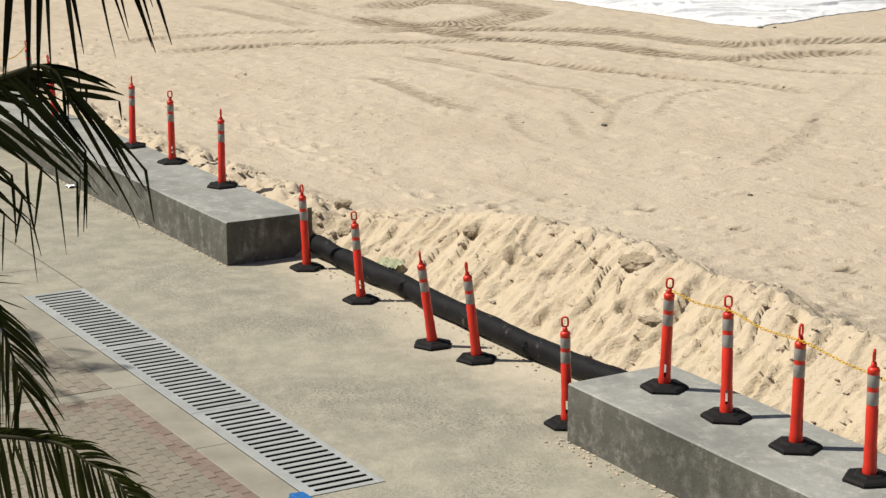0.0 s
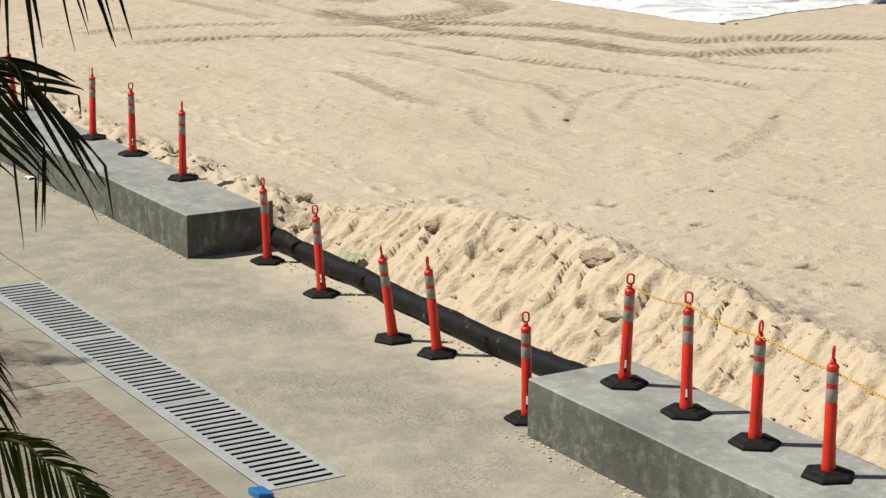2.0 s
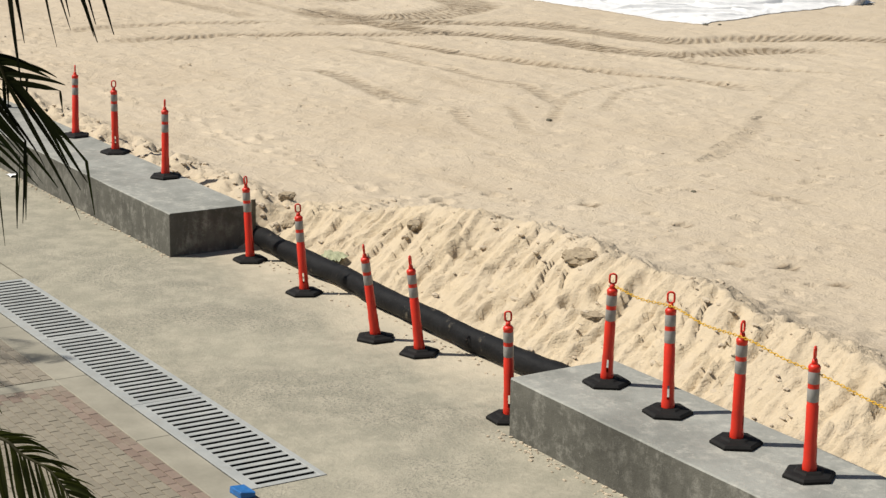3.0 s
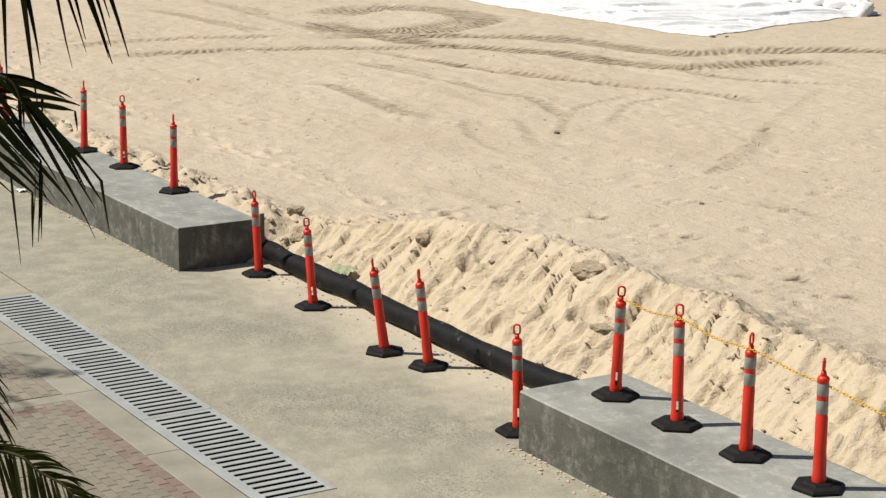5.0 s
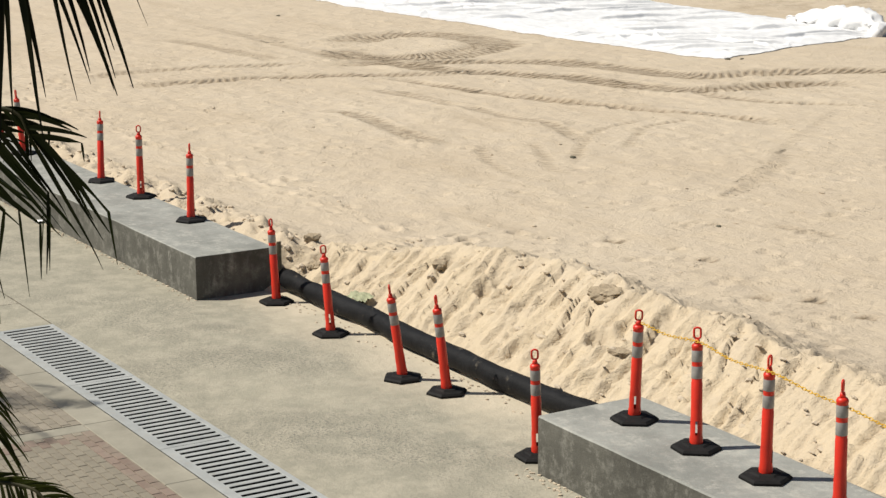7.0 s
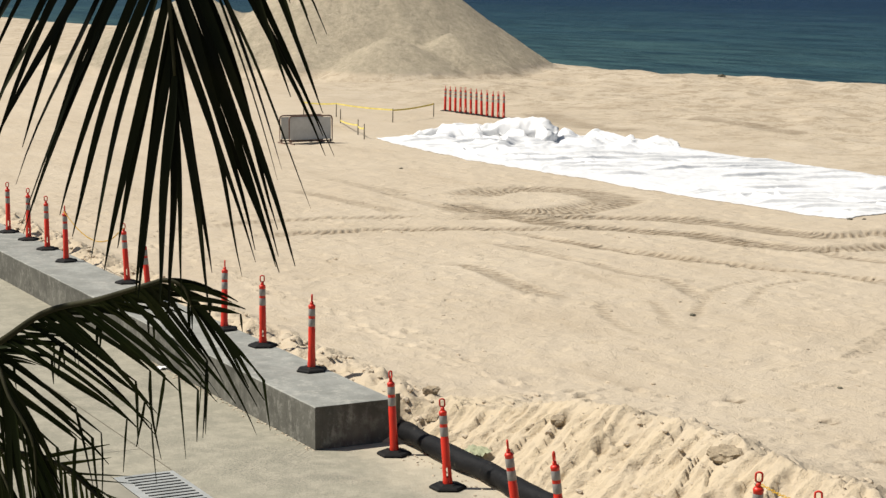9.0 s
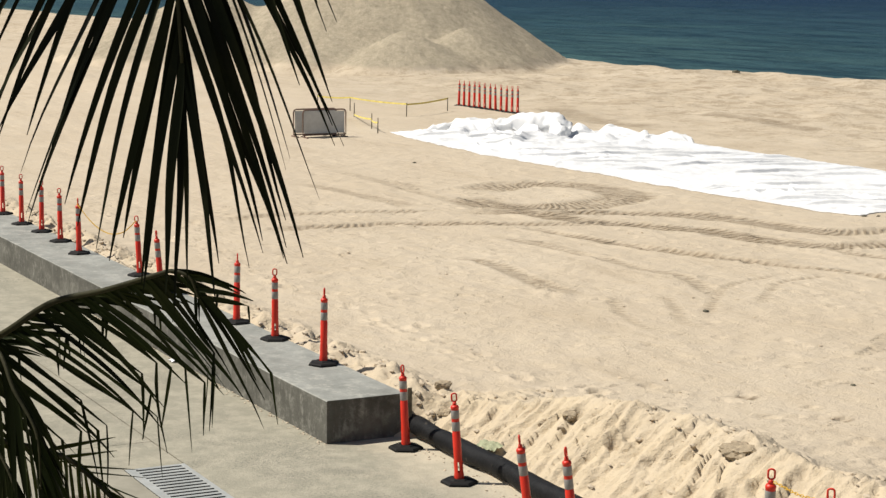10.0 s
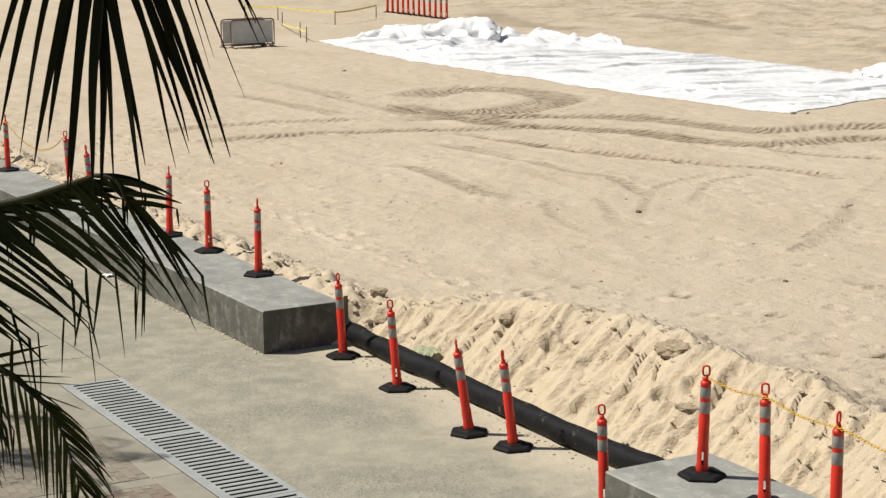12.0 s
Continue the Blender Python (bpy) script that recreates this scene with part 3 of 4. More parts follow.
def build_promenade():
    far = 600
    g = rects("pavement", [(-far, far, GY1, 1.6), (-1.094, GX[0], GY0, GY1 - 0.014), (-far, -1.108, GY0, GY1 - 0.014), (GX[-1], far, GY0, GY1), (-1.094, 0.0, -far, GY0), (-far, -1.108, -far, GY0), (12.5, far, -far, GY0)], 0.0, PROM)
    tagged(g, "worn sandy grey-beige concrete promenade", "pavement", kind="structure")
    bed = rects("pavement_base", [(-30, GX[0], -12, GY1 + 0.2)], -0.012, JOINT)
    tagged(bed, "dark compacted base in the joints of the promenade", "pavement", kind="structure")
    b = new("pavement_border")
    tagged(b, "smooth pale concrete strip beside the drain", "paving", kind="structure")
    spans = [0.0, 2.1, 4.18, 6.3, 8.4, 10.5, 12.5]
    for a, c in zip(spans, spans[1:]):
        part("slab", box_bm(a + 0.004, c - 0.004, PY, GY0 - 0.006, -0.06, 0.004, 0.006), BORDER, b)
    for x0, x1 in ((4.15, 4.38), (0.0, 0.98), (8.75, 8.98)):
        part("slab", box_bm(x0, x1, -7.0, PY - 0.006, -0.06, 0.004, 0.006), BORDER, b)
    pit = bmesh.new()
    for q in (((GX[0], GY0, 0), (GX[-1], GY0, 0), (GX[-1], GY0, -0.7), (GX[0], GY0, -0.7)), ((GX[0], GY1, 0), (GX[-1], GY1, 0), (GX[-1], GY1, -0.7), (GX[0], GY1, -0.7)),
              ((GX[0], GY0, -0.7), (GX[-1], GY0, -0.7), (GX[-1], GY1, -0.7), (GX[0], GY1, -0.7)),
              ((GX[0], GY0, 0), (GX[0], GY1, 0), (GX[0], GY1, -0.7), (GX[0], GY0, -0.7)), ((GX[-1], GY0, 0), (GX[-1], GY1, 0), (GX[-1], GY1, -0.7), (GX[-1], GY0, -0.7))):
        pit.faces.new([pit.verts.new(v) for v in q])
    tagged(part("drain_channel", pit, PIT), "concrete drain channel under the grate, coloured near black for its shade", "drain", kind="structure")


build_promenade()


def build_grates():
    for x0, x1 in zip(GX, GX[1:]):
        g = new("drain_grate")
        tagged(g, "galvanised slotted drain grate set flush in the promenade", "drain grate", "drain grates")
        a, b = x0 + 0.004, x1 - 0.004
        n = 21
        pitch = (b - a) / (n - 1 + 0.58)
        part("frame_rail", box_bm(a, b, GY0 + 0.004, -2.625, -0.05, 0.008, 0.003), GRATE, g)
        part("frame_rail", box_bm(a, b, -2.04, GY1 - 0.004, -0.05, 0.008, 0.003), GRATE, g)
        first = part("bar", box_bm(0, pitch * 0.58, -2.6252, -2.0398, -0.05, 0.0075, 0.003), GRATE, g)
        # bars are near black on every face that does not point up
        first.data.materials.append(BAR_SIDE)
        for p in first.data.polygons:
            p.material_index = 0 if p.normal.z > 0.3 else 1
        first.location.x = a
        for i in range(1, n):
            o = new("bar", first.data)
            o.parent = g
            o.location.x = a + i * pitch


build_grates()


# ---- low walls ----
def low_wall(name, x0, x1, deep, label):
    bm = bmesh.new()
    nx = max(2, int((x1 - x0) / 0.25))
    prof = [(0.0, -0.05), (0.0, 0.2), (0.0, WALL_H - 0.014), (0.012, WALL_H), (0.35, WALL_H), (0.7, WALL_H), (deep - 0.012, WALL_H), (deep, WALL_H - 0.014), (deep, -0.05)]
    rows = []
    for i in range(nx + 1):
        x = x0 + (x1 - x0) * i / nx
        row = []
        for y, z in prof:
            j = 0.006 * (noise.noise(Vector((x * 1.7, y * 3, z * 3))))
            row.append(bm.verts.new((x, y + (j if y in (0.0, deep) else 0), z + (j if z > 0.5 else 0))))
        rows.append(row)
    for a, b in zip(rows, rows[1:]):
        for k in range(len(prof) - 1):
            bm.faces.new((a[k], b[k], b[k + 1], a[k + 1]))
    bm.faces.new(rows[0][::-1])
    bm.faces.new(rows[-1])
    ob = part(name, bm, WALL_SIDE_SHADE)
    ob.data.materials.append(WALL_TOP_LIT)
    # upward faces take the lit tone, all sides the shaded one
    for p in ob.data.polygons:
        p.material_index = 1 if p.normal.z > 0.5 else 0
    return tagged(ob, label, "low wall", kind="structure")


low_wall("wall_west", -60.0, 0.0, 1.12, "long low grey cast-concrete wall with a square end")
low_wall("wall_east", GAP, 40.0, 1.18, "low grey cast-concrete wall at the far side of the gap")


# ---- black pipe ----
def build_pipe():
    pts = spline([(-0.6, 1.24, 0.16), (0.3, 1.23, 0.15), (1.4, 1.18, 0.15), (2.4, 1.215, 0.135), (3.4, 1.17, 0.13), (4.4, 1.16, 0.14), (5.5, 1.16, 0.13), (6.5, 1.2, 0.135), (7.6, 1.26, 0.14), (8.6, 1.3, 0.13)], 14)
    rad = [0.122 + 0.014 * noise.noise(Vector((p[0] * 2.1, 0, 0))) for p in pts]
    bm = tube_bm(pts, rad, 18)
    for v in bm.verts:
        v.co += 0.018 * noise.noise_vector(v.co * 3.1)
    tagged(part("drain_pipe", bm, PIPE, smooth=True), "dusty black plastic pipe lying in the gap between walls", "pipe")


build_pipe()


# ---- delineator posts ----
def build_post():
    root = new("delineator_post")
    tagged(root, "orange-red plastic delineator post with grey reflective bands on a black rubber base", "delineator", "delineator posts")
    hexa = [(0.225, 0.0), (0.225, 0.022), (0.205, 0.040), (0.135, 0.048), (0.115, 0.062), (0.072, 0.064), (0.070, 0.05)]
    part("base", turned_bm(hexa, 6), RUBBER, root, "black rubber hexagonal base")
    prof = [(0.058, 0.05), (0.060, 0.10), (0.054, 0.135), (0.0535, 0.26), (0.050, 0.30), (0.050, 0.60), (0.047, 0.605), (0.047, 0.90), (0.050, 0.905), (0.050, 0.925), (0.040, 0.940), (0.026, 0.945)]
    bm = turned_bm(prof, 18, False)
    # the slot goes right through the tube
    gone = [f for f in bm.faces if abs(f.calc_center_median().x) < 0.008 and 0.14 < f.calc_center_median().z < 0.26]
    bmesh.ops.delete(bm, geom=gone, context="FACES")
    part("tube", bm, RED, root, smooth=True)
    for z0, z1 in ((0.635, 0.745), (0.785, 0.885)):
        part("reflective_band", turned_bm([(0.0478, z0), (0.0492, z0 + 0.003), (0.0492, z1 - 0.003), (0.0478, z1)], 16, False), BAND, root, "grey reflective band", smooth=True)
    part("neck", turned_bm([(0.028, 0.938), (0.024, 0.965), (0.020, 0.985)], 10), RED, root, smooth=True)
    loop = []
    for i in range(20):
        a = math.tau * i / 20
        s = math.sin(a)
        loop.append((0.030 * math.cos(a), 0, 1.036 + 0.026 * (1 if s > 0 else -1) * min(1, abs(s) * 4) + 0.022 * s))
    part("loop_handle", tube_bm(loop, 0.010, 6, True), RED, root, smooth=True)
    return root


# x, y of the base, lean towards x and y over the height, turn in degrees, on the wall
FACE = 0
POSTS = [
    (-20.36, 0.90, 0.0, 0.0, FACE, 1), (-18.49, 0.84, 0.0, 0.0, FACE, 1), (-17.13, 0.91, 0.0, 0.01, FACE, 1), (-15.56, 0.87, 0.0, -0.01, FACE, 1), (-13.79, 0.74, 0.01, -0.01, FACE + 80, 1),
    (-10.72, 0.97, -0.01, -0.05, FACE, 1), (-8.70, 0.70, -0.02, -0.08, FACE + 70, 1),
    (-5.60, 0.88, -0.129, 0.075, FACE + 85, 1), (-4.07, 0.914, 0.075, -0.03, FACE, 1), (-2.08, 0.844, 0.004, 0.012, FACE + 80, 1),
    (0.714, 0.779, -0.041, -0.036, FACE + 55, 0), (2.468, 0.639, -0.061, -0.051, FACE, 0), (4.544, 0.437, -0.018, -0.147, FACE + 85, 0), (5.257, 0.574, -0.044, -0.106, FACE + 75, 0), (7.536, 0.22, 0.012, -0.045, FACE, 0),
    (8.514, 0.638, 0.11, -0.045, FACE, 1), (9.473, 0.601, -0.082, 0.052, FACE, 1), (10.394, 0.61, 0.036, -0.02, FACE + 65, 1), (11.29, 0.615, -0.005, -0.008, FACE + 80, 1),
]


def place_post(model, x, y, lx, ly, turn, z, group=""):
    turn += math.degrees(math.atan2(22.1 - x, y + 9.5))
    ob = copy_thing(model, pose(x, y, z, 0, 0, turn))
    up = Matrix.Rotation(-radians(turn), 4, "Z") @ Vector((lx, ly, 1.03))
    tilt = Vector((0, 0, 1)).rotation_difference(up).to_matrix().to_4x4()
    for c in ob.children:
        if not c.name.startswith("base"):
            c.matrix_local = Matrix.Translation((0, 0, 0.05)) @ tilt @ Matrix.Translation((0, 0, -0.05)) @ c.matrix_local
    if group:
        tagged(ob, group=group)
    return ob


def build_posts():
    model = build_post()
    for x, y, lx, ly, turn, high in POSTS:
        ob = place_post(model, x - 0.06, y + 0.035, lx, ly, turn, WALL_H if high else 0.002)
        tagged(ob, "upright orange-red delineator post with black base on the low wall" if high else "orange-red delineator post with black base on the promenade before the pipe")
    for i in range(12):
        x = -49.7 + i * 0.44
        ob = place_post(model, x, 27.57 + 0.013 * i, random.uniform(-0.04, 0.04), random.uniform(-0.03, 0.03), random.choice((FACE, FACE + 80)), float(sand_height(np.array([x]), np.array([27.6]))[0]) - 0.02, "spare posts on the sand")
        tagged(ob, "spare orange-red delineator post standing in a tight row on sand")
    for c in list(model.children):
        bpy.data.objects.remove(c)
    bpy.data.objects.remove(model)


build_posts()


# ---- chains ----
def chain(name, pts, label):
    line = spline(pts, 30)
    lens = np.concatenate([[0], np.cumsum(np.linalg.norm(np.diff(line, axis=0), axis=1))])
    bm = bmesh.new()
    n = int(lens[-1] / 0.036)
    for i in range(n):
        d = (i + 0.5) / n * lens[-1]
        p = Vector([float(np.interp(d, lens, line[:, k])) for k in range(3)])
        q = Vector([float(np.interp(d + 0.02, lens, line[:, k])) for k in range(3)])
        t = (q - p).normalized() if (q - p).length > 1e-5 else t
        u = t.orthogonal().normalized()
        u = Matrix.Rotation((i % 2) * math.pi / 2 + 0.5, 3, t) @ u
        w = t.cross(u)
        ring = []
        for k in range(8):
            a = math.tau * k / 8
            c = p + t * 0.026 * math.cos(a) + u * 0.011 * math.sin(a)
            out = (t * math.cos(a) + u * math.sin(a)).normalized()
            ring.append([bm.verts.new(c + (out * x + w * z) * 0.0038) for x, z in ((1, 0), (0, 1), (-1, 0), (0, -1))])
        for k in range(8):
            a, b = ring[k], ring[(k + 1) % 8]
            for j in range(4):
                bm.faces.new((a[j], a[(j + 1) % 4], b[(j + 1) % 4], b[j]))
    return tagged(part(name, bm, YELLOW, smooth=True), label, "chain")


TOP = WALL_H + 1.0
chain("plastic_chain", [(8.64, 0.60, TOP - 0.02), (9.0, 0.62, TOP - 0.055), (9.42, 0.65, TOP - 0.03), (9.9, 0.62, TOP - 0.07), (10.46, 0.59, TOP - 0.04), (10.9, 0.62, TOP - 0.10), (11.31, 0.67, TOP - 0.14), (12.0, 0.66, TOP - 0.2), (12.8, 0.62, TOP - 0.2)], "yellow plastic chain slung between delineator posts on the wall")
chain("plastic_chain", [(-13.78, 0.73, TOP - 0.02), (-13.0, 0.8, TOP - 0.30), (-12.2, 0.86, TOP - 0.40), (-11.4, 0.9, TOP - 0.28), (-10.74, 0.93, TOP)], "yellow plastic chain hanging slack between two posts")


def at_sand(x, y):
    return float(sand_height(np.array([float(x)]), np.array([float(y)]))[0])


# ---- white tarpaulin ----
def build_tarp():
    nx, ny = 1000, 380
    s, v = np.meshgrid(np.linspace(0, 1, nx), np.linspace(0, 1, ny))
    x = -38.4 + 25.0 * s
    lo = np.interp(x, [-38.4, -34, -30, -25, -18, -14.6, -13.4], [19.0, 18.5, 18.25, 18.45, 18.75, 19.1, 19.5])
    hi = np.interp(x, [-38.4, -37, -35, -32, -28, -20, -16, -13.4], [20.0, 22.0, 24.6, 26.4, 26.6, 26.5, 26.8, 26.2])
    lo = lo + 0.18 * (clouds(x * 0.9, x * 0, 71, 3) - 0.5)
    hi = hi + 0.5 * (clouds(x * 0.7, x * 0, 72, 3) - 0.5)
    y = lo + (hi - lo) * v
    x = x - 1.4 * v * ease(0.8, 1.0, s) + 0.3 * (clouds(y * 0.8, y * 0, 73, 3) - 0.5) * ease(0.9, 1, s)
    u = x + 0.5 * clouds(x * 0.4, y * 0.5, 74, 3)
    crease = np.abs(clouds(u * 0.20 + y * 0.1, y * 0.95, 75, 3) - 0.5)
    some = ease(0.45, 0.62, clouds(x * 0.22, y * 0.5, 80, 2))
    z = 0.05 + 0.07 * np.exp(-(crease / 0.016) ** 2) * some
    small = np.abs(clouds(u * 0.22 - y * 0.12, y * 1.7, 77, 2) - 0.5)
    z = z + 0.025 * np.exp(-(small / 0.024) ** 2) * (0.15 + 0.7 * some)
    # sharp wrinkles
    rng = random.Random(31)
    for _ in range(85):
        cx, cy = -13.5 - 24.5 * rng.random() ** 1.3, rng.uniform(18.6, 26.6)
        a = radians(rng.gauss(66, 9))
        long, amp = rng.uniform(0.5, 2.8), rng.uniform(0.05, 0.14)
        p = (x - cx) * math.cos(a) + (y - cy) * math.sin(a)
        d = (x - cx) * math.sin(a) - (y - cy) * math.cos(a) + 0.10 * np.sin(p * rng.uniform(1, 2.5) + rng.uniform(0, 6))
        shape = np.where(d < 0, np.exp(d / 0.10), np.clip(1 - d / 0.06, 0, 1)) * np.clip(1 - (p / long) ** 2, 0, 1)
        z = np.maximum(z, 0.05 + amp * shape)
    bunch = (1 - ease(-37, -27.5, x)) * ease(0.10, 0.45, v)
    ply = 1 - 2 * np.abs(clouds(u * 0.42 + y * 0.35, y * 0.42 - x * 0.12, 78, 3) - 0.5)
    z = z + bunch * (1.1 * np.maximum(ply - 0.72, 0) ** 0.85 + 0.16 * clouds(x * 0.9, y * 0.9, 79, 2))
    rim = np.minimum(np.minimum(v, 1 - v) * 14, np.minimum(s, 1 - s) * 40)
    z = np.where(rim < 1, 0.02 + (z - 0.02) * np.clip(rim, 0, 1), z)
    z = sand_height(x, y) + np.maximum(z, 0.02)
    idx = np.arange(nx * ny).reshape(ny, nx)
    q = np.stack([idx[:-1, :-1], idx[:-1, 1:], idx[1:, 1:], idx[1:, :-1]], -1).reshape(-1, 4)
    me = mesh_of("tarpaulin", np.stack([x, y, z], -1).reshape(-1, 3).tolist(), q.tolist(), TARP, True)
    ob = new("tarpaulin", me)
    tagged(ob, "large white plastic tarpaulin, crumpled, spread over the sand", "tarpaulin")
    sol = ob.modifiers.new("thickness", "SOLIDIFY")
    sol.thickness, sol.offset = 0.015, -1
    for name, pts, radius, label in (
            ("bunched_fold", [(-36.3, 21.6, 0.1), (-35.9, 22.3, 0.28), (-35.3, 23.0, 0.36), (-34.6, 23.5, 0.34), (-34.0, 23.4, 0.2), (-33.6, 23.1, 0.1)], 0.42, "rounded bunched-up fold of white sheeting"),
            ("bunched_fold", [(-38.0, 20.2, 0.05), (-37.4, 21.2, 0.2), (-36.8, 22.4, 0.26), (-36.3, 23.6, 0.2), (-36.0, 24.8, 0.0)], 0.24, "rounded bunched-up fold of white sheeting"),
            ("bunched_fold", [(-33.0, 24.2, 0.0), (-32.2, 25.2, 0.14), (-31.2, 26.0, 0.12), (-30.2, 26.4, 0.0)], 0.2, ""),
            ("rolled_hem", [(-19.0, 26.3, 0.0), (-17.6, 26.2, 0.16), (-16.2, 26.1, 0.26), (-15.1, 25.9, 0.18), (-14.6, 25.5, 0.0)], 0.34, "thick rolled hem at the end of the sheeting")):
        line = spline(pts, 10)
        n = len(line)
        bm = tube_bm(line, [radius * (0.25 + 0.75 * math.sin(math.pi * (0.06 + 0.88 * i / (n - 1)))) for i in range(n)], 26)
        for v in bm.verts:
            c = v.co
            q = Vector((c.x * 0.9 + c.y * 0.5, c.y * 1.3 - c.x * 0.5, c.z * 2.2))
            k = 0.5 - 2.2 * abs(noise.noise(q)) - 0.9 * abs(noise.noise(q * 2.6)) + 0.15 * noise.noise(q * 6)
            v.co = c + Vector((0.10 * k, 0.10 * k, 0.22 * k))
            v.co.z += SAND_Z + 0.02
        fold = part(name, bm, TARP, ob, label, True)


build_tarp()


# ---- barricade, stakes and tape ----
def build_barricade(bx, by):
    z = at_sand(bx, by) - 0.01
    root = new("barricade")
    root.location = (bx, by, z)
    tagged(root, "portable steel barricade with a grey panel standing on sand", "barricade", "nested barricades")
    w, h = 0.79, 0.95
    ring = [(0, -w, 0.10), (0, -w, h - 0.1), (0, -w + 0.03, h - 0.03), (0, -w + 0.1, h), (0, w - 0.1, h), (0, w - 0.03, h - 0.03), (0, w, h - 0.1), (0, w, 0.10)]
    part("frame", tube_bm(ring, 0.026, 8, True), STEEL, root, "brown rusty tubular frame")
    part("panel", box_bm(-0.006, 0.006, -w + 0.05, w - 0.05, 0.15, h - 0.05, 0.003), PANEL, root, "plain grey sheet panel")
    for y in (-w + 0.06, w - 0.06):
        part("foot", box_bm(-0.28, 0.28, y - 0.03, y + 0.03, 0.0, 0.05, 0.008), STEEL, root)
        part("leg", box_bm(-0.02, 0.02, y - 0.02, y + 0.02, 0.03, 0.16, 0.004), STEEL, root)
    part("wheel", turned_bm([(0.05, -0.02), (0.06, -0.015), (0.06, 0.015), (0.05, 0.02)], 12, True, (0.0, 0.35)), RUBBER, root).location.z = 0.05


build_barricade(-37.62, 16.2)
build_barricade(-37.92, 15.98)
STAKES = [(-50.4, 21.4), (-48.7, 22.1), (-44.9, 22.8), (-46.7, 25.5), (-45.4, 20.8), (-40.1, 19.1), (-38.5, 18.6)]
for sx, sy in STAKES:
    st = tube_bm([(0, 0, -0.1), (0.01, 0.0, 0.25), (0.0, 0.01, 0.55)], [0.022, 0.02, 0.016], 6)
    ob = part("stake", st, STAKE)
    ob.location = (sx, sy, at_sand(sx, sy))
    tagged(ob, "thin wooden stake driven into the sand", "stake", "tape stakes")


def tape(a, b, za, zb):
    bm = bmesh.new()
    rows = []
    for i in range(13):
        t = i / 12
        x, y = a[0] + (b[0] - a[0]) * t, a[1] + (b[1] - a[1]) * t
        z = (at_sand(*a) + za) * (1 - t) + (at_sand(*b) + zb) * t - 0.04 * 4 * t * (1 - t)
        rows.append([bm.verts.new((x + dx, y, z + dz)) for dx, dz in ((0.006, 0.03), (0.006, -0.03), (-0.006, -0.03), (-0.006, 0.03))])
    for p, q in zip(rows, rows[1:]):
        for k in range(4):
            bm.faces.new((p[k], p[(k + 1) % 4], q[(k + 1) % 4], q[k]))
    tagged(part("barrier_tape", bm, TAPE), "yellow barrier tape tied between stakes", "tape", "barrier tapes")


tape(STAKES[0], STAKES[1], 0.5, 0.52)
tape(STAKES[1], STAKES[2], 0.52, 0.5)
tape(STAKES[2], STAKES[3], 0.48, 0.52)
tape(STAKES[4], STAKES[5], 0.1, 0.35)
tape(STAKES[5], STAKES[6], 0.3, 0.4)


# ---- palm ----
RIGHT, TOWARDS, DOWN = Vector((0.454, 0.891, 0)), Vector((0.891, -0.454, 0)), Vector((0, 0, -1))


def leaflet_mesh(base, across, face, theta, length, width, bend, lean, roll, kink, wave, leaf):
    """A folded strip that sets out theta degrees below the line across and bends towards the ground."""
    n = 11
    verts, faces = [], []
    p = Vector(base)
    step = length / n
    for i in range(n + 1):
        t = i / n
        a = theta + (90 - theta) * bend * t ** 1.4 + wave * math.sin(t * 7)
        if kink and t > kink[0]:
            a = kink[1] + wave * math.sin(t * 9)
        d = (across * math.cos(radians(a)) + DOWN * math.sin(radians(a)) + face * lean).normalized()
        w = width * min(1, 0.45 + 2.6 * t) * (1 - t ** 2.2) ** 0.9 + 0.0012
        if kink and abs(t - kink[0]) < 0.06:
            w *= 0.55
        side = Matrix.Rotation(roll + 0.5 * t, 3, d) @ d.cross(face).normalized()
        up = side.cross(d).normalized()
        verts += [p + side * w * 0.5 + up * w * 0.16, p - up * w * 0.10, p - side * w * 0.5 + up * w * 0.16]
        p = p + d * step
    for i in range(n):
        k = i * 3
        faces += [(k, k + 3, k + 4, k + 1), (k + 1, k + 4, k + 5, k + 2)]
    return mesh_of("leaflet", verts, faces, leaf, True)


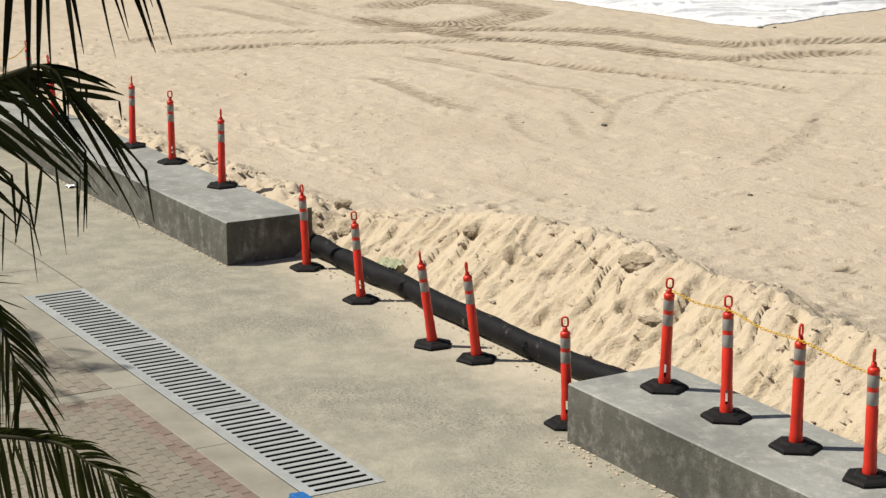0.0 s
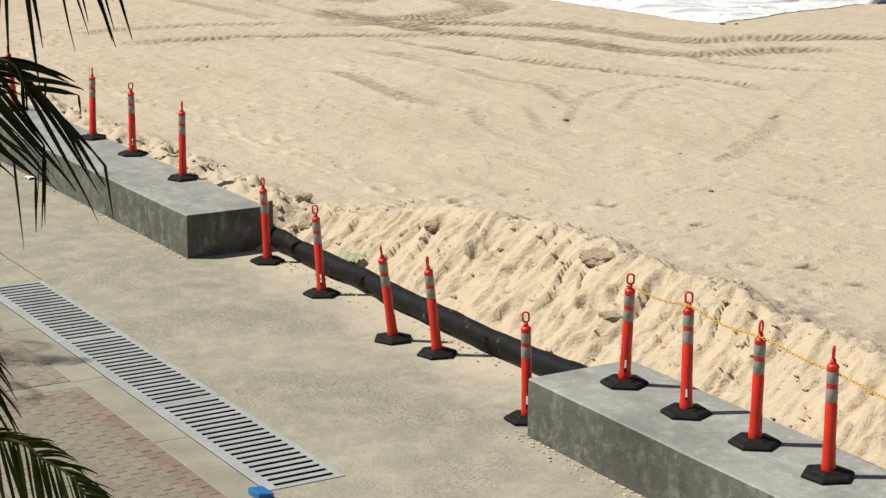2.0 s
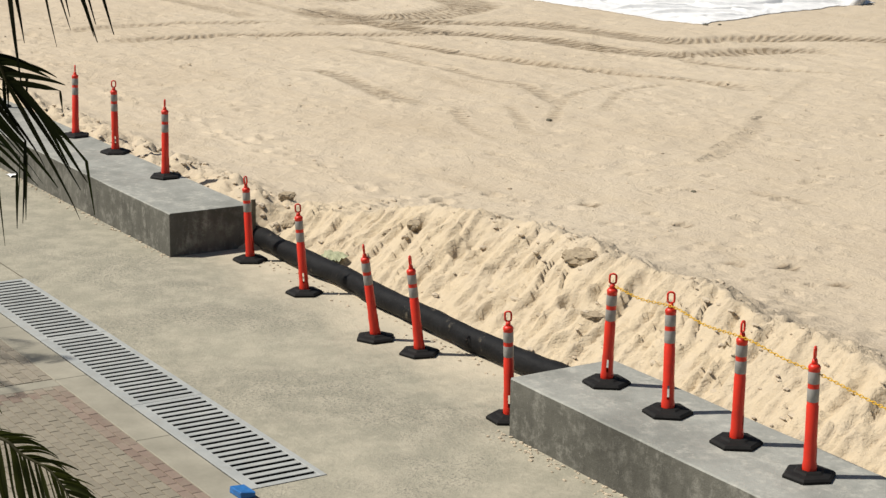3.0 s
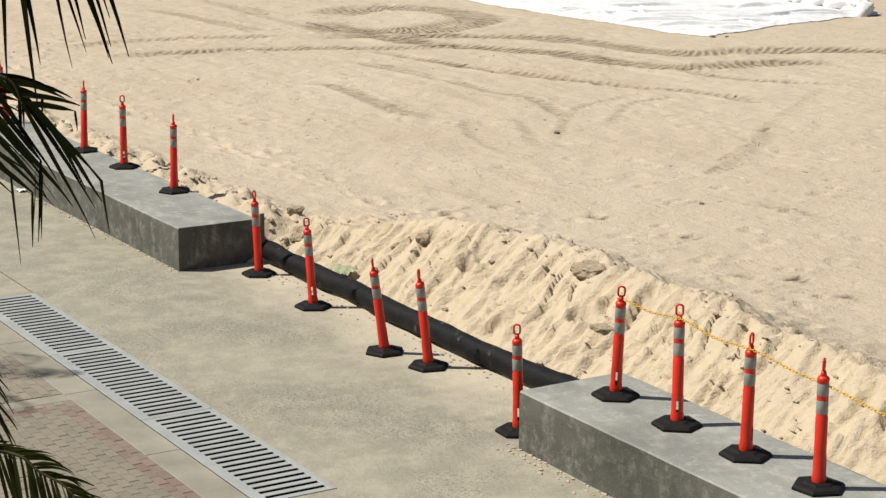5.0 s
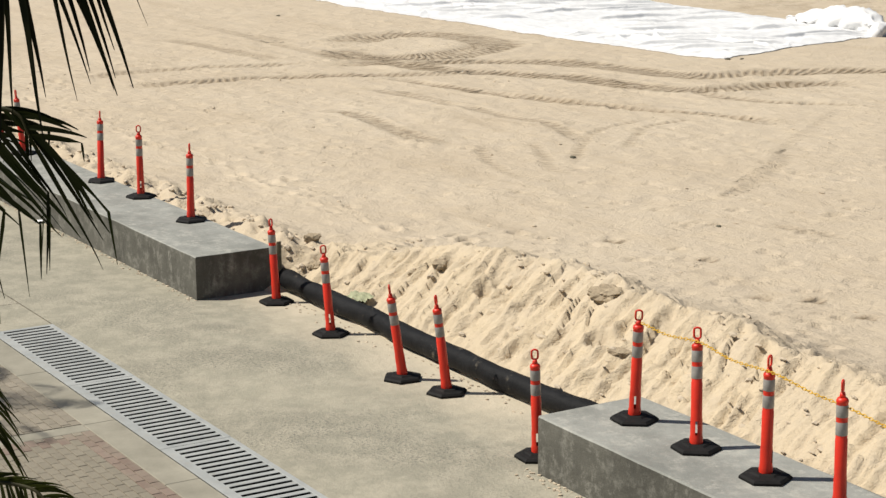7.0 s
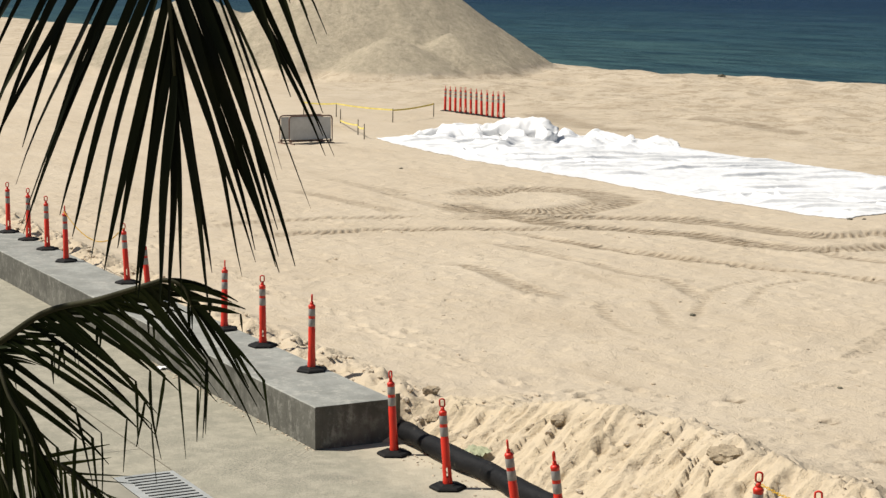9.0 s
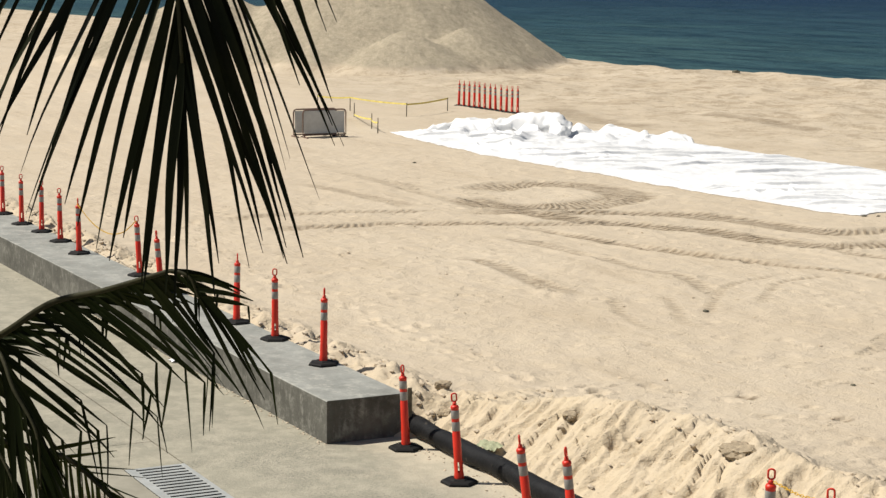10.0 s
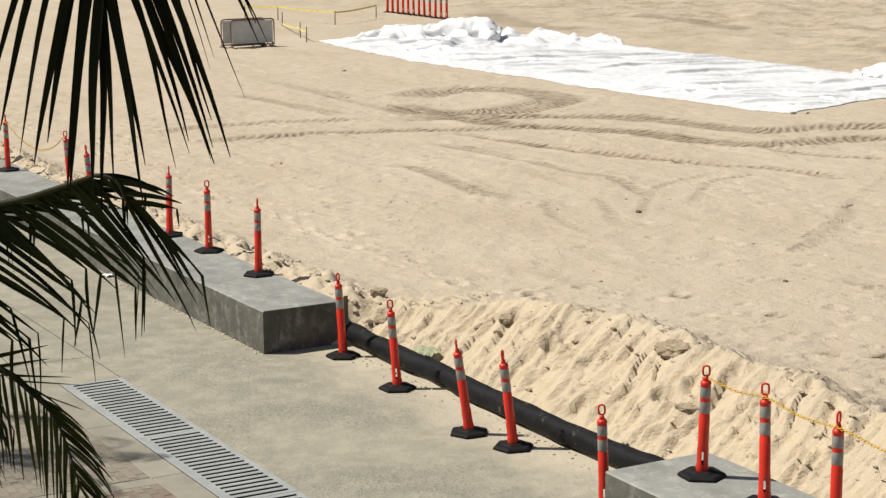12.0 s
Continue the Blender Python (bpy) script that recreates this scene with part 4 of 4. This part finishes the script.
def frond(tree, pts, start, count, rows, width, seed, kinks=0.0, bend=0.3, jitter=1.0, thick=0.016, leaf=None, across=RIGHT, face=TOWARDS):
    """rows: for either side, stations of (share of the stem, degrees below the line across, length)."""
    rng = random.Random(seed)
    line = spline(pts, 8)
    n = len(line)
    root = part("frond", tube_bm(line, [thick * (1 - 0.78 * i / (n - 1)) for i in range(n)], 7), STEM, tree, "arched palm frond with narrow leaflets", True)
    lens = np.concatenate([[0], np.cumsum(np.linalg.norm(np.diff(line, axis=0), axis=1))]) / np.sum(np.linalg.norm(np.diff(line, axis=0), axis=1))
    for i in range(count):
        for row in rows:
            f = min(1, max(0, (i + rng.uniform(-0.4, 0.4) * jitter) / (count - 1)))
            t = start + (1 - start) * f
            base = Vector([float(np.interp(t, lens, line[:, k])) for k in range(3)])
            theta = float(np.interp(f, [s[0] for s in row], [s[1] for s in row])) + rng.gauss(0, 3.2) * jitter
            length = float(np.interp(f, [s[0] for s in row], [s[2] for s in row])) * rng.uniform(1 - 0.12 * jitter, 1 + 0.07 * jitter)
            if length < 0.02:
                continue
            kink = (rng.uniform(0.5, 0.72), 90 + rng.gauss(0, 5)) if rng.random() < kinks else None
            length *= 1.3 if kink else 1.0
            me = leaflet_mesh(base, across, face, theta, length, width * rng.uniform(0.75, 1.15), bend * rng.uniform(0.6, 1.4), rng.uniform(-0.12, 0.12), rng.gauss(0, 0.45), kink, rng.gauss(0, 2.2), leaf or LEAF_SHADED)
            o = new("leaflet", me)
            o.parent = root
    return root


def build_palm():
    crown = Vector([(18.56, -9.14, 5.23)][0])
    tree = new("palm_tree")
    tagged(tree, "coconut palm with long drooping dark green fronds", "palm tree")
    foot = Vector((crown.x - 0.25, crown.y - 0.45, -0.05))
    line = spline([foot, foot.lerp(crown, 0.35) + Vector((-0.06, -0.05, 0)), foot.lerp(crown, 0.7) + Vector((-0.03, 0, 0)), crown], 12)
    rad = [0.14 - 0.06 * i / (len(line) - 1) + 0.010 * (i % 2) for i in range(len(line))]
    part("trunk", tube_bm(line, rad, 14), TRUNK, tree, "ringed grey-brown palm trunk", True)
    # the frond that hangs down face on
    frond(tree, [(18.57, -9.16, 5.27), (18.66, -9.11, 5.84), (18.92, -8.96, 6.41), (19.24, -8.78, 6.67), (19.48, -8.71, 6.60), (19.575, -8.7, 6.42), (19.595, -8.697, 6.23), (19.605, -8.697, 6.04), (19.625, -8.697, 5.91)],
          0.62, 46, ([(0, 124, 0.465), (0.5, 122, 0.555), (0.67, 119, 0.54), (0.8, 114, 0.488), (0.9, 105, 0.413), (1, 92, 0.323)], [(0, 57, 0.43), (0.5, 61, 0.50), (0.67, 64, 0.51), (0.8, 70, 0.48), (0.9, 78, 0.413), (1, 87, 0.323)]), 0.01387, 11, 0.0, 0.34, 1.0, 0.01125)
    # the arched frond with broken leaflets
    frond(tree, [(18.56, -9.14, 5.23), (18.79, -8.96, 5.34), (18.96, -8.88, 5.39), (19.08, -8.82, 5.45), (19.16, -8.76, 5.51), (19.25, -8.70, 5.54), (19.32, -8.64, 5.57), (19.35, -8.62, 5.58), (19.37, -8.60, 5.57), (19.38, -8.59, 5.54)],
          0.36, 44, ([(0, 42, 0.27), (0.4, 34, 0.27), (0.7, 36, 0.24), (0.85, 46, 0.225), (1, 57, 0.22)], [(0, -8, 0.075), (0.35, -4, 0.12), (0.7, 4, 0.128), (0.88, 6, 0.105), (1, 3, 0.09)]), 0.009375, 12, 0.5, 0.30, 1.0, 0.008, LEAF_LIT)
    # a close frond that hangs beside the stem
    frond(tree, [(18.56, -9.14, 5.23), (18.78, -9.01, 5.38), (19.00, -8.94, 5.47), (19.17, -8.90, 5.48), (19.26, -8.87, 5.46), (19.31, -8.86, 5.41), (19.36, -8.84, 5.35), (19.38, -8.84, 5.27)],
          0.40, 34, ([(0, 58, 0.225), (0.5, 56, 0.21), (1, 70, 0.15)], [(0, 95, 0.21), (0.5, 84, 0.225), (1, 80, 0.15)]), 0.009375, 13, 0.25, 0.3, 1.0, 0.0065, LEAF_LIT)
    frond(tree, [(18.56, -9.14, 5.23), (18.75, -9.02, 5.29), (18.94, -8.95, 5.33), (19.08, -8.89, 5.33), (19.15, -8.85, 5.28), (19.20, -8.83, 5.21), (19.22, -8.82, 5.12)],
          0.40, 34, ([(0, 66, 0.225), (0.5, 62, 0.21), (1, 74, 0.15)], [(0, 98, 0.21), (0.5, 90, 0.225), (1, 84, 0.165)]), 0.009375, 17, 0.15, 0.3, 1.0, 0.0055, LEAF_LIT)
    # the frond whose upper leaflets are snapped short
    low = frond(tree, [(18.56, -9.14, 5.23), (18.66, -8.98, 5.21), (18.76, -8.86, 5.23), (18.86, -8.77, 5.22), (18.92, -8.71, 5.21), (18.97, -8.68, 5.20), (19.00, -8.65, 5.17), (19.05, -8.62, 5.13), (19.09, -8.61, 5.08), (19.11, -8.60, 5.02)],
                0.34, 52, ([(0, 74, 0.165), (0.4, 80, 0.188), (0.75, 90, 0.18), (1, 98, 0.15)], [(0, 20, 0.03), (0.45, 25, 0.045), (0.6, 28, 0.10), (0.85, 40, 0.13), (1, 56, 0.13)]), 0.0056, 14, 0.0, 0.5, 0.8, 0.00675, LEAF_PALE)
    for k, (at, theta, long) in enumerate(((0.0, -12, 0.125), (0.25, -8, 0.105), (0.5, 3, 0.12), (0.7, 5, 0.125), (1.0, 22, 0.105))):
        b = Vector((18.92, -8.71, 5.21)).lerp(Vector((19.0, -8.65, 5.17)), at)
        o = new("leaflet", leaflet_mesh(b, RIGHT, TOWARDS, theta, long, 0.0075, 0.02, 0.0, 0.3 * k, None, 0.4, LEAF_PALE))
        o.parent = low
    # the lowest frond
    frond(tree, [(18.51, -9.13, 5.21), (18.73, -8.98, 5.03), (18.94, -8.84, 4.97), (19.08, -8.75, 4.96), (19.18, -8.68, 4.97), (19.23, -8.63, 4.97), (19.29, -8.59, 4.97), (19.32, -8.57, 4.95), (19.36, -8.54, 4.93), (19.40, -8.52, 4.89)],
          0.5, 58, ([(0, 84, 0.17), (0.5, 80, 0.2), (1, 76, 0.165)], [(0, -40, 0.055), (0.5, -28, 0.062), (0.8, -2, 0.07), (1, 28, 0.08)]), 0.0068, 15, 0.0, 0.5, 0.7, 0.006, LEAF_PALE)
    # fronds on the tree's other sides; unseen ones over the crown added as shade
    left, back = Vector((-0.45, -0.89, 0)), Vector((0.89, -0.45, 0))
    for i, (l, k, up) in enumerate(((0.9, -0.5, 0.45), (0.7, 0.7, 0.5), (1.0, 0.1, 0.7), (0.2, -0.5, 1.3), (-0.1, -0.45, 1.45), (-0.2, 0.1, 1.4), (-0.1, 0.4, 1.4), (0.3, 0.3, 1.3))):
        d = (left * l + back * k) * 1.05
        pts = [crown, crown + d * 0.3 + Vector((0, 0, up * 0.85)), crown + d * 0.7 + Vector((0, 0, up * 1.15)), crown + d * 1.2 + Vector((0, 0, up * 1.2)), crown + d * 1.5 + Vector((0, 0, up * 0.95))]
        flat = d.normalized()
        frond(tree, pts, 0.2, 24, ([(0, 30, 0.3), (0.5, 38, 0.375), (1, 60, 0.225)], [(0, 150, 0.3), (0.5, 142, 0.375), (1, 120, 0.225)]), 0.0195, 30 + i, 0.0, 0.3, 1.0, 0.0135, LEAF_SHADED, Vector((-flat.y, flat.x, 0)), flat)
    # a second palm of the row, whose shade falls on the pavers
    big = 1.3
    high = crown.z * big
    spot = Vector((2.3 - 0.393 * high, -4.75 - 0.611 * high, high))
    other = copy_thing(tree, Matrix.Translation(spot) @ Matrix.Rotation(radians(130), 4, "Z") @ Matrix.Scale(big, 4) @ Matrix.Translation(-crown))
    tagged(other, "coconut palm whose fronds shade the brick pavers")


build_palm()

# ---- small things ----
bm = box_bm(-0.11, 0.11, -0.07, 0.07, 0.0, 0.06, 0.014, 2)
for v in bm.verts:
    v.co += 0.02 * noise.noise_vector(v.co * 9)
ob = part("plastic_container", bm, BLUE)
ob.location = (8.03, -2.84, 0.004)
tagged(ob, "small bright blue plastic container beside the drain", "container")
bm = bmesh.new()
bmesh.ops.create_grid(bm, x_segments=14, y_segments=8, size=0.5)
for v in bm.verts:
    v.co = Vector((v.co.x * 0.42, v.co.y * 0.16, 0.02 + 0.05 * noise.noise(v.co * 5) + 0.03 * noise.noise(v.co * 11)))
ob = part("sacking", bm, SCRAP, smooth=True)
ob.matrix_world = pose(1.8, 1.40, at_sand(1.8, 1.40) + 0.07, 22, 0, 8)
tagged(ob, "crumpled faded green sacking half buried in sand", "sacking")


def stone(x, y, size, seed):
    bm = bmesh.new()
    bmesh.ops.create_icosphere(bm, subdivisions=2, radius=size)
    for v in bm.verts:
        v.co *= 1 + 0.5 * noise.noise(v.co / size + Vector((seed, 0, 0)))
        v.co.z *= 0.5
    ob = part("stone", bm, STAKE)
    ob.location = (x, y, at_sand(x, y) + size * 0.15)
    tagged(ob, "small dark stone lying on the sand", "stone", "loose stones")


for k, (x, y, size) in enumerate(((-4.05, 8.64, 0.05), (-13.3, 19.5, 0.065), (-13.1, 19.75, 0.05), (1.6, 7.2, 0.04), (-28.6, 15.2, 0.06), (-62.6, 50.9, 0.22))):
    stone(x, y, size, k)


def damp_clod(x, y, wide, deep, high, turn, seed):
    """A broken lump of caked sand with a flat top and a ragged underside."""
    bm = bmesh.new()
    bmesh.ops.create_icosphere(bm, subdivisions=4, radius=1)
    for v in bm.verts:
        q = v.co * 1.6 + Vector((seed * 3.7, 0, 0))
        k = 1 + 0.35 * noise.noise(q) + 0.22 * noise.noise(q * 2.7) + 0.10 * noise.noise(q * 6.5)
        v.co = Vector((v.co.x * wide * k, v.co.y * deep * k, min(v.co.z * k, 0.55 + 0.12 * noise.noise(q * 2)) * high))
    ob = part("sand_clod", bm, DAMP)
    ob.matrix_world = pose(x, y, at_sand(x, y) + high * 0.12, 16, 0, turn)
    tagged(ob, "broken lump of damp brown sand on the heap", "sand clod", "large sand clods")


for k, (x, y, wide, deep, high, turn) in enumerate(((5.47, 2.52, 0.24, 0.13, 0.12, 12), (6.46, 1.95, 0.13, 0.06, 0.04, 20), (2.56, 2.1, 0.09, 0.08, 0.07, 30), (2.15, 1.98, 0.07, 0.05, 0.05, 60), (0.1, 1.62, 0.13, 0.09, 0.08, 10), (-0.35, 1.85, 0.11, 0.07, 0.07, 50))):
    damp_clod(x, y, wide, deep, high, turn, k)


def build_clods():
    rng = random.Random(17)
    bm = bmesh.new()
    bmesh.ops.create_icosphere(bm, subdivisions=1, radius=1)
    base = [v.co.copy() for v in bm.verts]
    tris = [[v.index for v in f.verts] for f in bm.faces]
    bm.free()
    spots = []
    for _ in range(240):
        x = rng.uniform(0.1, 12.5)
        y = 1.35 + 1.9 * rng.random() ** 0.8
        spots.append((x, y, rng.choice((0.014, 0.018, 0.022, 0.03, 0.04)) * rng.uniform(0.7, 1.3)))
    for _ in range(380):
        spots.append((rng.uniform(-24, 0.2), 1.2 + 0.75 * rng.random() ** 1.4, rng.uniform(0.015, 0.06)))
    for _ in range(160):
        spots.append((rng.uniform(-22, 9), 3.4 + 13 * rng.random() ** 1.6, rng.uniform(0.012, 0.035)))
    hs = sand_height(np.array([p[0] for p in spots]), np.array([p[1] for p in spots]))
    verts, faces = [], []
    for (x, y, r), h in zip(spots, hs):
        k = len(verts)
        sx, sy, sz = r * rng.uniform(1.0, 2.2), r * rng.uniform(0.6, 1.1), r * rng.uniform(0.4, 0.8)
        for c in base:
            j = rng.uniform(0.75, 1.2)
            verts.append((x + c.x * sx * j, y + c.y * sy * j, h + sz * 0.25 + c.z * sz * j))
        faces += [[k + i for i in t] for t in tris]
    for i in range(520):
        if i < 150:
            x, y = rng.uniform(0.15, 7.8), 1.03 - 0.25 * rng.random() ** 2.2
        elif i < 330:
            x, y = rng.uniform(7.7, 12.0), -0.02 - 0.22 * rng.random() ** 2.5
        else:
            x, y = rng.uniform(-12, 0.1), -0.02 - 0.12 * rng.random() ** 2.5
        r = rng.uniform(0.006, 0.021)
        k = len(verts)
        for c in base:
            j = rng.uniform(0.75, 1.2)
            verts.append((x + c.x * r * 1.3 * j, y + c.y * r * j, r * 0.3 + c.z * r * 0.6 * j))
        faces += [[k + i for i in t] for t in tris]
    ob = new("sand_clods", mesh_of("sand_clods", verts, faces, SAND))
    tagged(ob, "loose crumbling clods of damp sand on the heaps", "clods", kind="stuff")


build_clods()
bm = bmesh.new()
bmesh.ops.create_grid(bm, x_segments=5, y_segments=4, size=0.5)
for v in bm.verts:
    v.co = Vector((v.co.x * 0.22, v.co.y * 0.13, 0.012 + 0.05 * abs(noise.noise(v.co * 3.0))))
ob = part("paper_scrap", bm, TARP)
ob.location = (-5.85, -0.06, 0.0)
tagged(ob, "crumpled scrap of white paper on the promenade", "litter")


board = part("timber_board", box_bm(-0.012, 0.012, -0.03, 0.03, -0.05, 0.64, 0.003), STAKE)
board.matrix_world = pose(0.035, 1.165, 0.0, 0, 0, 4)
tagged(board, "thin dark timber board standing at the end of the low wall", "board")


# ---- pavers ----
def build_pavers():
    bed = rects("paving_bed", [(0.0, 12.5, -60, PY)], -0.004, JOINT)
    tagged(bed, "small brick pavers laid in sand beside the drain", "paving", kind="structure")
    bw, bh = 0.2, 0.1
    shape = {}
    for key, (w, h) in (("lie", (bw, bh)), ("stand", (bh, bw))):
        b = box_bm(0.004, w - 0.004, 0.004, h - 0.004, -0.03, 0.006, 0.004)
        for mat in (PAVE_RED, PAVE_TAN, PAVE_GREY):
            me = bpy.data.meshes.new("paver")
            b.to_mesh(me)
            me.materials.append(mat)
            shape[key, mat.name] = me
        b.free()
    rest_v, rest_f = [], []
    made = 0
    for x0, x1, inner in ((4.386, 8.74, PAVE_TAN), (0.99, 4.14, PAVE_GREY), (8.99, 12.4, PAVE_TAN)):
        rows = int(3.6 / bh)
        for r in range(rows):
            y = PY - 0.01 - (r + 1) * bh
            x = x0 - (0.1 if r % 2 else 0)
            while x < x1 - 0.02:
                a, b = max(x, x0), min(x + bw, x1)
                red = (r < 2 or a < x0 + 0.2 or b > x1 - 0.2) and inner is PAVE_TAN
                mat = PAVE_RED if red else inner
                full = b - a > bw - 0.01
                near = full and made < 300 and r < 13 and inner is PAVE_TAN and x1 < 9
                if near:
                    o = new("paver", shape["lie", mat.name])
                    o.location = (a, y, random.uniform(-0.002, 0.002))
                    o.parent = bed
                    made += 1
                else:
                    k = len(rest_v)
                    z = 0.006 + random.uniform(-0.002, 0.002)
                    for zz, e in ((-0.03, 0.004), (z - 0.003, 0.004), (z, 0.007)):
                        rest_v += [(a + e, y + e, zz), (b - e, y + e, zz), (b - e, y + bh - e, zz), (a + e, y + bh - e, zz)]
                    for l in (0, 4):
                        for j in range(4):
                            rest_f.append((k + l + j, k + l + (j + 1) % 4, k + l + 4 + (j + 1) % 4, k + l + 4 + j))
                    rest_f.append((k + 8, k + 9, k + 10, k + 11))
                x += bw
    rest = new("pavers", mesh_of("pavers", rest_v, rest_f, PAVE_REST))
    rest.parent = bed
    tagged(rest, kind="stuff")


build_pavers()
